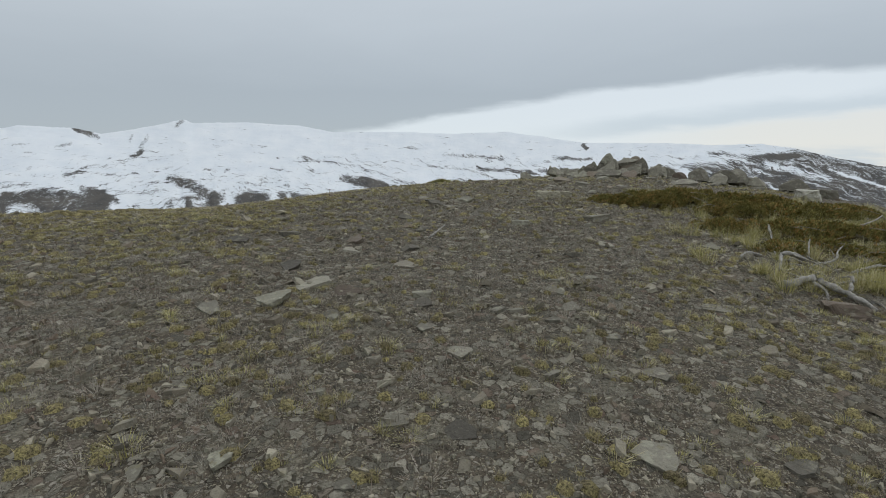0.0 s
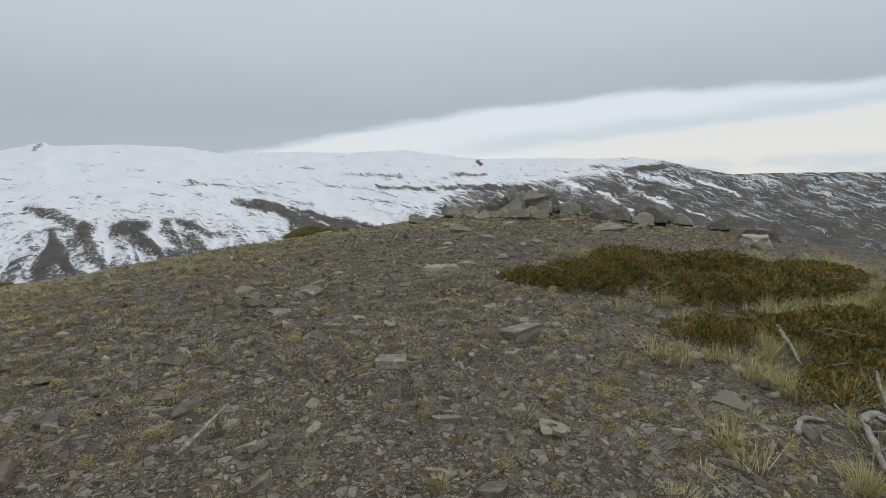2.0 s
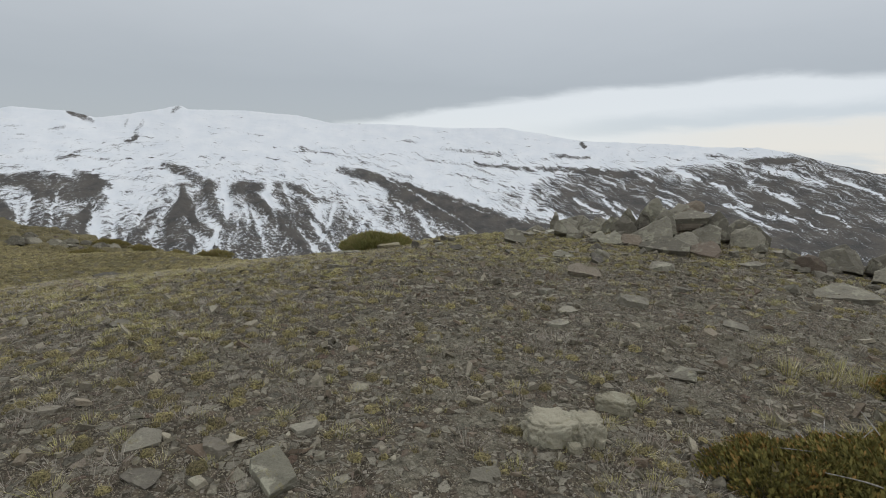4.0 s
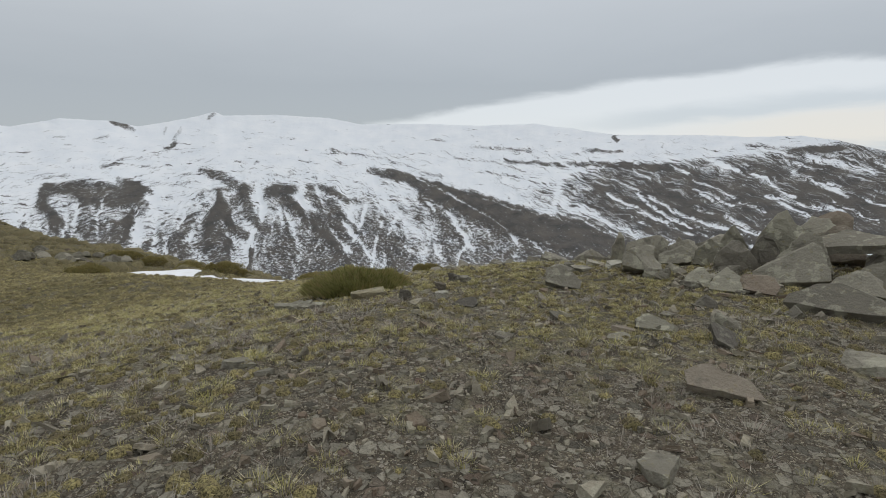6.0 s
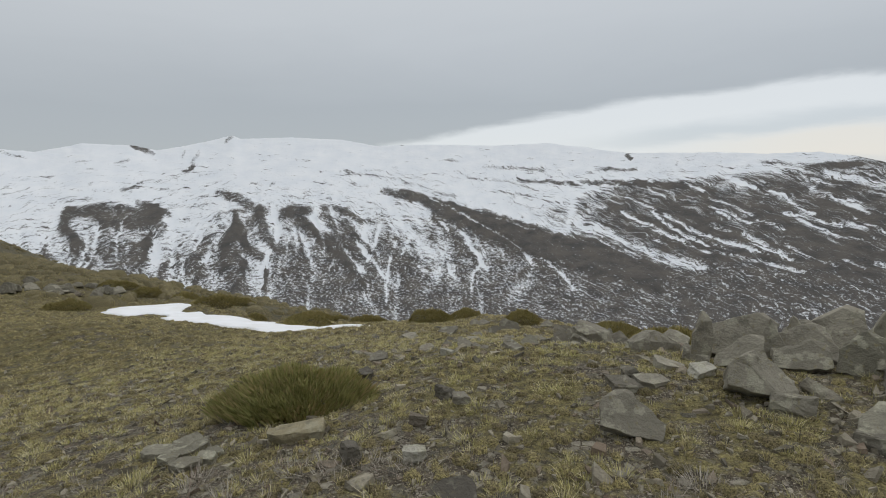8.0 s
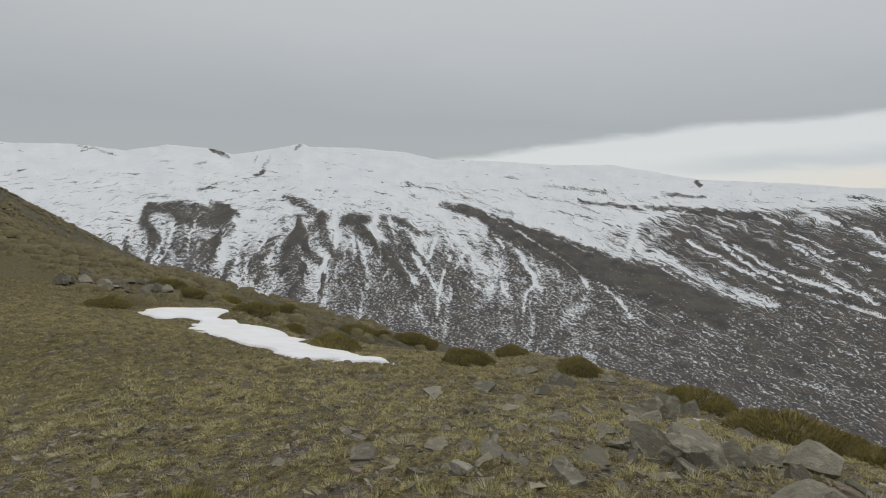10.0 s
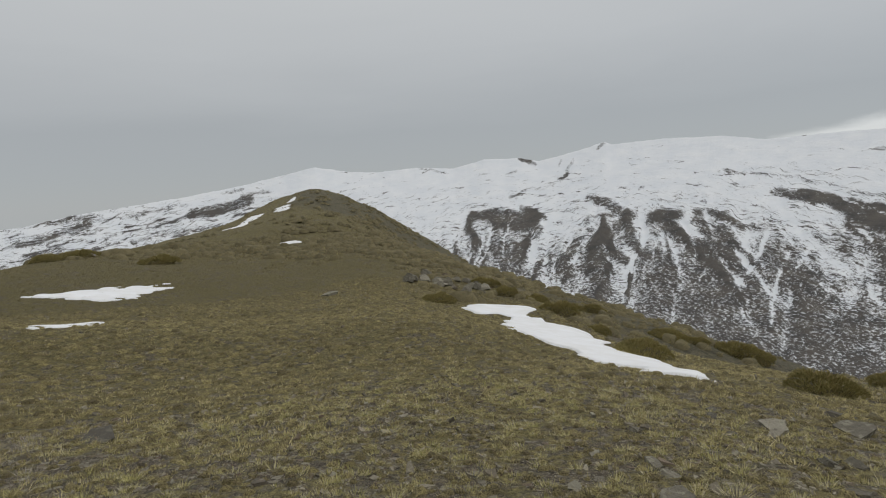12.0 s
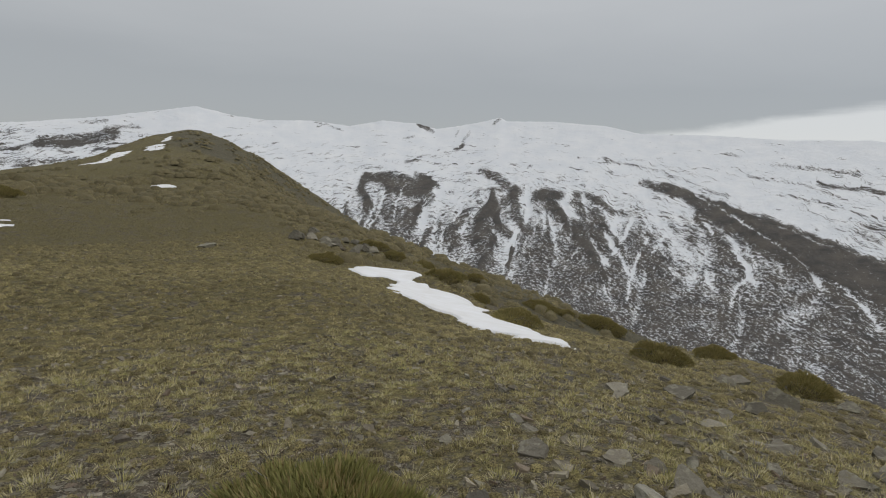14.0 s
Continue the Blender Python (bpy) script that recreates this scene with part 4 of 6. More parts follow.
block("dark weathered slate block in the outcrop", 3.62, 5.70, 0.52, 0.44, 0.34, 0.4, 10, -24, 0, 9, M_SLATE)
block(SLAB, 2.62, 4.62, 0.42, 0.29, 0.16, 0.7, 36, -24, -10, 71)
block("yellowish lichen-spotted slate slab in the outcrop", 2.74, 4.18, 0.28, 0.29, 0.14, 0.5, 22, -30, 3, 10, M_LICHEN)
block("cracked yellowish slate slab in the outcrop", 2.92, 4.26, 0.24, 0.27, 0.14, 0.3, 28, -28, -6, 11, M_LICHEN)
block("pointed yellowish lichen-spotted slate block in the outcrop", 3.12, 4.48, 0.31, 0.44, 0.22, 0.42, 12, -26, 4, 12, M_LICHEN)
block("dark angular slate boulder in the outcrop", 2.90, 3.84, 0.44, 0.30, 0.34, 0.45, 10, -24, 2, 13, M_DARK)
block("dark angular slate boulder in the outcrop", 3.20, 3.92, 0.31, 0.30, 0.30, 0.6, 16, -20, -8, 14, M_DARK)
block("pale slate plate at the outcrop's foot", 2.30, 3.26, 0.24, 0.25, 0.08, 0.5, 54, -24, 3, 15, M_LICHEN)
block("pale slate plate at the outcrop's foot", 2.48, 3.06, 0.28, 0.29, 0.08, 0.4, 56, -30, -2, 16, M_LICHEN)
block(PLATE, 2.70, 2.96, 0.31, 0.22, 0.10, 0.6, 52, -36, 4, 17)
# the high end, stacked slabs
block("tall yellowish lichen-spotted slate block in the outcrop", 3.46, 3.98, 0.52, 0.56, 0.40, 0.36, 10, -30, 2, 20, M_LICHEN)
block("smooth grey slate slab leaning in the outcrop", 3.12, 3.22, 0.62, 0.42, 0.16, 0.72, 44, -30, -10, 19)
block(SLAB, 3.36, 3.42, 0.46, 0.44, 0.18, 0.7, 34, -34, -16, 72)
block("grey slate plate jutting from the top of the outcrop", 3.72, 3.42, 0.62, 0.34, 0.09, 0.6, 72, -30, -8, 73, M_OUTCROP, 0.26)
block("large tilted slate slab at the outcrop's peak", 4.22, 4.66, 0.86, 0.62, 0.30, 0.80, 24, -16, -16, 74, M_OUTCROP)
block(SLAB, 3.96, 4.30, 0.66, 0.54, 0.22, 0.66, 34, -20, -18, 75)
block(SLAB, 3.84, 3.86, 0.56, 0.44, 0.18, 0.8, 40, -26, -12, 76)
block("grey slate block leaning in the outcrop", 4.10, 3.30, 0.46, 0.44, 0.24, 0.7, 24, -34, -10, 21, M_SLATE)
block(SLAB, 3.80, 2.92, 0.46, 0.36, 0.16, 0.75, 40, -40, -10, 22)
block(PLATE, 3.46, 2.84, 0.44, 0.24, 0.12, 0.6, 50, -40, 0, 18)
block("broad flat slate slab beside the outcrop", 2.98, 2.34, 0.66, 0.30, 0.14, 0.6, 62, -34, 0, 77, M_SLATE)
block("reddish flat slate plate beside the outcrop", 3.46, 2.22, 0.40, 0.28, 0.11, 0.6, 58, -40, 6, 23, M_RUST)
block("grey slate block at the outcrop's end", 4.50, 3.05, 0.46, 0.34, 0.26, 0.4, 20, -40, 0, 24)
block("low rounded slate hump behind the outcrop", 5.30, 4.70, 1.10, 0.62, 0.60, 0.45, 12, -10, 0, 78, M_SLATE)
block("small dark slate stone in dry grass", 2.12, 2.56, 0.18, 0.12, 0.1, 0.4, 36, -30, 0, 25, M_DARK)
# along the ridge's edge
block("dark slate block on the ridge's edge", 4.54, 1.66, 0.34, 0.22, 0.24, 0.4, 20, -44, 0, 26, M_DARK)
block("dark jagged slate block on the ridge's edge", 5.62, 1.72, 0.70, 0.30, 0.40, 0.35, 22, -40, 4, 27, M_SLATE)
block("dark overhanging slate slab on the ridge's edge", 5.95, 2.08, 0.62, 0.42, 0.20, 0.6, 44, -46, -10, 28, M_SLATE)
block("grey slate block on the ridge's edge", 5.10, 1.95, 0.46, 0.32, 0.26, 0.5, 22, -44, 0, 29, M_SLATE)
block("grey slate block on the ridge's edge", 5.25, 1.35, 0.40, 0.28, 0.22, 0.6, 30, -30, 6, 79)
block("grey slate slab on the ridge's edge", 6.42, 1.90, 0.50, 0.26, 0.22, 0.4, 30, -40, 5, 30)
block("large flat grey slate slab in dry grass", 4.16, 0.50, 0.56, 0.28, 0.08, 0.5, 72, -20, -4, 31, M_OUTCROP)
block("flat dark slate slab on the ridge's edge", 7.02, 1.35, 0.62, 0.30, 0.24, 0.5, 30, -20, 0, 80, M_SLATE)
BROW = "slate plates along the ridge's brow"
for k, (x_, y_, w_, h_, th_, le_, tu_) in enumerate([
        (1.03, 6.38, 0.44, 0.30, 0.14, 52, 10), (1.26, 6.52, 0.32, 0.24, 0.2, 26, -30), (1.74, 9.9, 0.62, 0.45, 0.16, 46, -20), (1.5, 9.2, 0.5, 0.36, 0.2, 34, -40), (1.9, 10.2, 0.4, 0.42, 0.12, 30, -10), (2.2, 10.3, 0.35, 0.4, 0.12, 34, -30),
        (0.34, 10.9, 0.52, 0.36, 0.14, 40, 0), (0.33, 7.8, 0.25, 0.13, 0.06, 70, -10), (-0.1, 5.58, 0.24, 0.2, 0.06, 66, 30), (1.6, 6.55, 0.34, 0.28, 0.14, 48, -20), (2.32, 6.9, 0.5, 0.34, 0.14, 58, -30), (1.95, 6.8, 0.3, 0.22, 0.12, 50, -10),
        (2.36, 8.6, 0.32, 0.16, 0.08, 66, -20), (-0.33, 5.8, 0.18, 0.1, 0.08, 50, 10), (-0.41, 11.4, 0.38, 0.24, 0.12, 44, 20), (0.07, 9.6, 0.3, 0.2, 0.1, 50, -10), (1.2, 12.5, 0.36, 0.24, 0.12, 46, 0), (1.35, 8.5, 0.3, 0.26, 0.14, 40, -30), (1.6, 8.8, 0.26, 0.3, 0.14, 26, 10),
        (1.1, 8.1, 0.24, 0.16, 0.08, 60, -10), (0.75, 7.2, 0.22, 0.14, 0.07, 64, 20)]):
    crag("angular grey slate plate on the ridge's brow", x_, y_, w_, h_, th_, 0.3 + 0.07 * (k % 6), le_, tu_, -6 + 3 * (k % 5), 400 + k, M_OUTCROP if k % 3 else M_SLATE, "slate_stone", BROW)
rock("outcrop_rock", "low slanting slate rock beside dry grass", 1.25, 6.2, (0.5, 0.4, 0.3), 30, (8, 18), 13, 0.3, M_OUTCROP, group=OUT)
rock("outcrop_rock", "flat dark slate slab on the ridge's edge", 7.0, 0.6, (0.7, 0.5, 0.22), 10, (0, 4), 17, 0.25, M_SLATE, group=OUT)
rock("outcrop_rock", "pale rounded stone on the ridge's edge", 6.1, -0.62, (0.46, 0.36, 0.28), 10, (0, 4), 18, 0.25, M_PALE, group=OUT)

LOOSE = "loose slate stones on the ridge"
block("tilted grey slate slab propped on small stones", 1.02, 3.30, 0.34, 0.24, 0.08, 0.35, 44, -8, 10, 91, M_OUTCROP, 0.03)
crag("long flat slate slab lying in dry grass", 1.62, 0.94, 0.54, 0.20, 0.10, 0.3, 66, -14, 4, 92, M_OUTCROP, "slate_stone", LOOSE)


def knobbly(label, x, y, size, turn, seed):
    """A whitish weathered stone with pits, cracks and knobs."""
    bm = bmesh.new()
    bmesh.ops.create_icosphere(bm, subdivisions=5, radius=1.0)
    for v in bm.verts:
        q = v.co + Vector((seed, 0, 0))
        cells = noise.voronoi(q * 1.9)[0]
        fine = noise.voronoi(q * 5.0)[0]
        k = 0.9 + 0.12 * min(1.0, 4 * (cells[1] - cells[0])) + 0.05 * min(1.0, 4 * (fine[1] - fine[0])) + 0.2 * noise.noise(q * 1.3) + 0.07 * noise.noise(q * 4) + 0.05 * noise.noise(q * 11)
        c = Vector([math.copysign(abs(a_) ** 0.75, a_) for a_ in v.co])
        v.co = Vector((c.x * size[0] / 2, c.y * size[1] / 2, max(min(c.z, 0.72), -0.4) * size[2] * 0.72)) * k
    for f_ in bm.faces:
        f_.smooth = True
    ob = part("pale_stone", bm, M_WHITE)
    ob.matrix_basis = pose(x, y, ground_z(x, y) + 0.01, 0, 0, turn)
    return tagged(ob, label, "rock", LOOSE)


knobbly("large whitish lichen-crusted stone among chips", 0.72, -2.25, (0.28, 0.24, 0.17), 10, 3)
knobbly("whitish lichen-crusted stone beside a larger one", 0.90, -2.24, (0.18, 0.2, 0.17), 40, 8)
knobbly("whitish cracked stone among chips", 1.14, -1.93, (0.22, 0.15, 0.11), -24, 14)
knobbly("small whitish stone among chips", 0.82, -2.38, (0.07, 0.06, 0.05), 0, 19)
knobbly("small whitish stone among chips", 0.96, -2.33, (0.06, 0.05, 0.05), 50, 23)
crag("dark slate stone with white lichen spots", 1.70, -1.50, 0.22, 0.16, 0.14, 0.4, 40, -20, 4, 95, M_OUTCROP, "slate_stone", LOOSE)
rock("slate_stone", "ochre elongated stone beside the broom shrub", -1.0, 3.4, (0.36, 0.15, 0.11), 14, (4, -6), 29, 0.15, M_OCHRE, group=LOOSE)
rock("slate_stone", "dark angular stone in dry grass", -0.53, 3.04, (0.13, 0.10, 0.13), -45, (-6, -8), 60, 0.2, M_DARK, group=LOOSE)
rock("slate_stone", "small pale angular stone in dry grass", -0.17, 3.05, (0.13, 0.10, 0.10), 2, (1, -3), 61, 0.2, M_PALE, group=LOOSE)
rock("slate_stone", "dark rounded stone in dry grass", -0.92, 4.69, (0.17, 0.13, 0.12), -41, (-5, 2), 62, 0.2, M_DARK, group=LOOSE)
rock("slate_stone", "grey upright stone in dry grass", -0.23, 3.50, (0.11, 0.08, 0.12), 6, (2, 7), 63, 0.2, M_SLATE, group=LOOSE)
rock("slate_stone", "dark stone in dry grass", -0.12, 3.95, (0.14, 0.11, 0.12), -37, (-4, -5), 64, 0.2, M_DARK, group=LOOSE)
rock("slate_stone", "grey stone in dry grass", 0.01, 3.82, (0.12, 0.09, 0.08), 10, (3, 0), 65, 0.2, M_SLATE, group=LOOSE)
rock("slate_stone", "flat grey stone in dry grass", 1.52, 4.37, (0.25, 0.19, 0.06), -33, (-3, 5), 66, 0.2, M_OUTCROP, group=LOOSE)
rock("slate_stone", "pale flat stone in dry grass", 1.71, 4.20, (0.18, 0.14, 0.08), 14, (4, -7), 67, 0.2, M_PALE, group=LOOSE)
rock("slate_stone", "grey stone in dry grass", 2.03, 3.61, (0.23, 0.17, 0.14), -29, (-2, -2), 68, 0.2, M_OUTCROP, group=LOOSE)
rock("slate_stone", "flat grey stone in dry grass", 1.32, 4.00, (0.22, 0.17, 0.05), 18, (5, 3), 69, 0.2, M_OUTCROP, group=LOOSE)
rock("slate_stone", "small pale stone in dry grass", -0.27, 5.36, (0.13, 0.10, 0.07), -25, (-1, 8), 70, 0.2, M_PALE, group=LOOSE)
rock("slate_stone", "grey stone in dry grass", 1.20, 4.18, (0.12, 0.09, 0.08), 22, (6, -4), 71, 0.2, M_SLATE, group=LOOSE)
rock("pale_stone", "pale olive piece of a cracked flat stone in moss", -1.75, 3.17, (0.13, 0.11, 0.07), 189, (7, -6), 80, 0.25, M_LICHEN, group=LOOSE)
rock("pale_stone", "pale olive piece of a cracked flat stone in moss", -1.56, 3.08, (0.15, 0.13, 0.08), 240, (0, -1), 81, 0.25, M_LICHEN, group=LOOSE)
rock("pale_stone", "pale olive piece of a cracked flat stone in moss", -1.49, 3.16, (0.12, 0.11, 0.07), 276, (7, 4), 82, 0.25, M_LICHEN, group=LOOSE)
rock("pale_stone", "pale olive piece of a cracked flat stone in moss", -1.80, 3.34, (0.17, 0.14, 0.05), 325, (-4, 4), 83, 0.25, M_LICHEN, group=LOOSE)
rock("pale_stone", "pale olive piece of a cracked flat stone in moss", -1.68, 3.35, (0.17, 0.15, 0.07), 32, (-3, -7), 84, 0.25, M_LICHEN, group=LOOSE)
rock("pale_stone", "pale olive piece of a cracked flat stone in moss", -1.51, 3.27, (0.14, 0.12, 0.05), 137, (7, 4), 85, 0.25, M_LICHEN, group=LOOSE)
rock("pale_stone", "pale olive piece of a cracked flat stone in moss", -1.91, 3.30, (0.18, 0.15, 0.08), 202, (6, -4), 86, 0.25, M_LICHEN, group=LOOSE)
rock("pale_stone", "pale olive piece of a cracked flat stone in moss", -1.82, 3.50, (0.19, 0.16, 0.05), 69, (7, -2), 87, 0.25, M_LICHEN, group=LOOSE)

GREY, WORN, DARK = ("grey slate stone among chips", M_OUTCROP), ("weathered grey slate stone sunk in the ground", M_SLATE), ("dark angular slate stone among chips", M_DARK)
PALE, RUSTY, TAN = ("pale lichen-spotted stone among chips", M_LICHEN), ("reddish-brown flat stone on bare soil", M_RUST), ("ochre-grey slate block in dry grass", M_OCHRE)
loose = random.Random(404)


def stone(look_of, x, y, w):
    """One loose stone w metres wide: a flat plate, a low block or a tilted flake."""
    label, mat = look_of
    kind = loose.random()
    seed = int(1000 + 97 * abs(x) + 311 * abs(y))
    if kind < 0.6:
        thick = w * loose.uniform(0.14, 0.22)
        ob = new("slate_stone", crag_mesh("slate_stone", seed, w, w * loose.uniform(0.5, 0.8), thick, loose.uniform(0.2, 0.8), mat))
        ob.matrix_basis = pose(x, y, ground_z(x, y) - thick * 0.1, -loose.uniform(66, 86), loose.uniform(-8, 8), loose.uniform(-60, 60))
    else:
        high = w * (loose.uniform(0.2, 0.3) if kind < 0.86 else loose.uniform(0.36, 0.5))
        ob = new("slate_stone", rock_mesh("slate_stone", seed, (w * 0.92, w * loose.uniform(0.5, 0.72), high), 8, 0.5, 0.02, mat))
        ob.matrix_basis = pose(x, y, ground_z(x, y) + high * 0.02, loose.uniform(-12, 12), loose.uniform(-12, 12), loose.uniform(-60, 60))
    return tagged(ob, label, "rock", LOOSE)


stone(DARK, -3.17, -5.52, 0.35)
stone(GREY, -0.89, -8.74, 0.14)
stone(WORN, -1.36, -8.49, 0.11)
stone(PALE, -1.65, -9.09, 0.15)
stone(GREY, 0.33, -8.86, 0.21)
stone(DARK, 1.05, -8.81, 0.18)
stone(DARK, -0.56, -8.80, 0.15)
stone(GREY, -1.95, -9.20, 0.10)
stone(WORN, -1.03, -9.19, 0.10)
stone(PALE, -2.15, -7.26, 0.32)
stone(WORN, -2.48, -7.52, 0.20)
stone(WORN, -1.56, -7.52, 0.16)
stone(GREY, -0.62, -8.00, 0.17)
stone(WORN, -0.81, -7.65, 0.14)
stone(WORN, 0.46, -7.63, 0.13)
stone(GREY, 0.61, -8.08, 0.15)
stone(WORN, -0.03, -8.18, 0.15)
stone(DARK, -1.51, -7.06, 0.21)
stone(DARK, -2.27, -6.42, 0.25)
stone(GREY, 1.47, -6.99, 0.22)
stone(PALE, 0.18, -6.87, 0.18)
stone(WORN, -0.31, -7.31, 0.15)
stone(GREY, -0.17, -7.30, 0.13)
stone(GREY, -0.12, -7.42, 0.10)
stone(DARK, -0.88, -7.27, 0.15)
stone(GREY, 0.27, -7.19, 0.13)
stone(WORN, 0.69, -7.17, 0.11)
stone(GREY, -1.84, -6.89, 0.31)
stone(PALE, -0.92, -7.03, 0.19)
stone(WORN, 0.08, -7.43, 0.14)
stone(RUSTY, 2.63, -6.77, 0.36)
stone(DARK, -2.63, -5.18, 0.28)
stone(GREY, -1.78, -5.74, 0.21)
stone(DARK, -1.17, -5.66, 0.20)
stone(PALE, 0.23, -6.59, 0.12)
stone(GREY, 0.66, -6.29, 0.09)
stone(WORN, 0.59, -6.45, 0.13)
stone(GREY, 0.99, -5.39, 0.18)
stone(GREY, -1.15, -6.31, 0.22)
stone(GREY, -0.42, -6.56, 0.09)
stone(PALE, 2.21, -6.14, 0.10)
stone(DARK, -1.86, -4.90, 0.21)
stone(DARK, 0.56, -5.79, 0.20)
stone(DARK, -1.85, -5.43, 0.26)
stone(WORN, -0.61, -5.34, 0.12)
stone(WORN, 1.13, -5.42, 0.08)
stone(GREY, 0.40, -5.21, 0.18)
stone(DARK, -1.06, -2.98, 0.25)
stone(GREY, 1.02, -4.40, 0.22)
stone(PALE, 0.11, -4.49, 0.28)
stone(PALE, -1.29, -4.73, 0.15)
stone(WORN, -0.87, -4.94, 0.15)
stone(DARK, -1.12, -4.88, 0.20)
stone(WORN, -0.91, -5.29, 0.09)
stone(GREY, -0.33, -3.66, 0.18)
stone(GREY, -0.16, -3.86, 0.11)
stone(GREY, 0.19, -3.73, 0.15)
stone(PALE, 2.20, -5.18, 0.21)
stone(WORN, -0.44, -3.91, 0.14)
stone(GREY, 1.19, -4.05, 0.34)
stone(DARK, -1.41, -4.24, 0.21)
stone(GREY, 2.45, -4.49, 0.11)
stone(WORN, -0.86, -3.25, 0.21)
stone(GREY, 1.05, -0.58, 0.22)
stone(PALE, -0.61, -2.68, 0.33)
stone(WORN, -0.97, -2.50, 0.21)
stone(GREY, 0.37, -2.62, 0.15)
stone(GREY, 0.66, -3.12, 0.09)
stone(WORN, 0.05, -2.95, 0.09)
stone(WORN, 1.83, -1.37, 0.18)
stone(WORN, -2.45, -0.99, 0.15)
stone(DARK, -1.18, -2.78, 0.16)
stone(GREY, -1.30, -2.54, 0.17)
stone(GREY, -1.96, -2.31, 0.15)
stone(GREY, -0.57, -2.30, 0.17)
stone(GREY, 1.85, -0.05, 0.39)
stone(GREY, 1.05, 0.23, 0.30)
stone(GREY, 1.18, -0.30, 0.18)
stone(GREY, 2.58, 1.31, 0.28)
stone(DARK, 1.98, 1.72, 0.26)
stone(DARK, 2.49, 0.46, 0.22)
stone(WORN, 2.48, -0.61, 0.19)
stone(WORN, -1.34, 1.22, 0.21)
stone(GREY, -1.08, 1.08, 0.17)
stone(WORN, -1.79, 1.32, 0.15)
stone(PALE, 0.10, 1.30, 0.10)
stone(GREY, 1.31, 1.96, 0.21)
stone(PALE, 1.54, 1.96, 0.28)
stone(WORN, 1.35, 1.65, 0.19)
stone(DARK, -0.06, 2.14, 0.09)
stone(DARK, 0.07, 2.65, 0.24)
stone(DARK, 2.12, 2.56, 0.16)
stone(GREY, 1.23, 1.75, 0.16)
stone(GREY, 1.72, 2.33, 0.14)
stone(WORN, 0.88, 2.23, 0.18)
stone(WORN, 0.42, 1.74, 0.13)
stone(TAN, 1.23, 7.07, 0.43)
stone(WORN, 2.40, 7.07, 0.43)
stone(WORN, 1.93, 6.76, 0.23)
stone(WORN, 1.25, 8.95, 0.39)
stone(GREY, -0.56, 5.81, 0.18)
stone(PALE, -0.32, 5.81, 0.12)
stone(GREY, -1.30, 6.10, 0.14)
stone(WORN, 0.32, 7.89, 0.18)
stone(GREY, -0.23, 8.12, 0.24)
stone(DARK, -2.01, 8.82, 0.14)
stone(PALE, 0.55, 5.72, 0.20)
stone(WORN, 1.71, 7.06, 0.24)
stone(GREY, 1.85, 8.83, 0.27)
stone(PALE, -2.64, 7.36, 0.12)
stone(DARK, -5.91, 3.39, 0.43)
stone(PALE, -24.88, 16.81, 1.11)
stone(GREY, -1.38, 8.69, 0.31)
stone(DARK, -0.98, 10.05, 0.27)
stone(DARK, -1.93, 8.50, 0.15)
stone(WORN, -0.80, 9.26, 0.34)
stone(PALE, -1.66, 5.48, 0.09)
stone(WORN, -0.33, 12.22, 0.48)
stone(GREY, -1.96, 6.20, 0.10)
stone(WORN, -0.26, 8.87, 0.26)

RUBBLE = "loose slate rubble near the outcrop"
slabs = [rock_mesh("slate_stone", 500 + k, (0.26 + 0.03 * (k % 4), 0.17 + 0.02 * (k % 3), 0.08 + 0.025 * (k % 5)), 8, 0.55, 0.02, M_OUTCROP if k % 2 else M_SLATE) for k in range(10)]
spots = random.Random(77)


def rubble(n, cx, cy, rx, ry, lo, hi, label):
    for k in range(n):
        x_, y_ = cx + spots.gauss(0, rx), cy + spots.gauss(0, ry)
        ob = new("slate_stone", slabs[spots.randrange(10)])
        s_ = spots.uniform(lo, hi)
        ob.matrix_basis = pose(x_, y_, ground_z(x_, y_) + 0.012 * s_, spots.gauss(0, 17), spots.gauss(0, 17), spots.uniform(0, 360)) @ Matrix.Diagonal((s_, s_, s_, 1))
        tagged(ob, label, "rock", RUBBLE)


rubble(40, 2.7, 3.9, 0.9, 0.9, 0.25, 0.9, "loose grey slate slab beside the outcrop")
rubble(60, 0.9, 6.6, 1.2, 0.9, 0.25, 0.8, "loose grey slate slab on the ridge's brow")
rubble(30, 4.9, 1.8, 0.8, 0.7, 0.3, 1.0, "loose grey slate slab on the ridge")

# a dark rocky bank on the slope
for k in range(26):
    x_, y_ = -25.8 + spots.gauss(0, 1.7), 26.6 + spots.gauss(0, 1.6)
    crag("dark weathered rock on the slope's bank", x_, y_, spots.uniform(0.5, 1.5), spots.uniform(0.22, 0.5), spots.uniform(0.3, 0.6), spots.uniform(0.25, 0.75), 23, spots.uniform(-10, 60), spots.uniform(-8, 8), 300 + k, M_SLATE if k % 3 else M_OUTCROP, "slope_rock", "dark rocks of the bank on the slope")

# ---- scattered stones and plants ----
rng = np.random.default_rng(5)


def keep_clear(x, y):
    """True where low growth and chips may lie: not on the snow."""
    return snow_depth(x, y) < -0.05


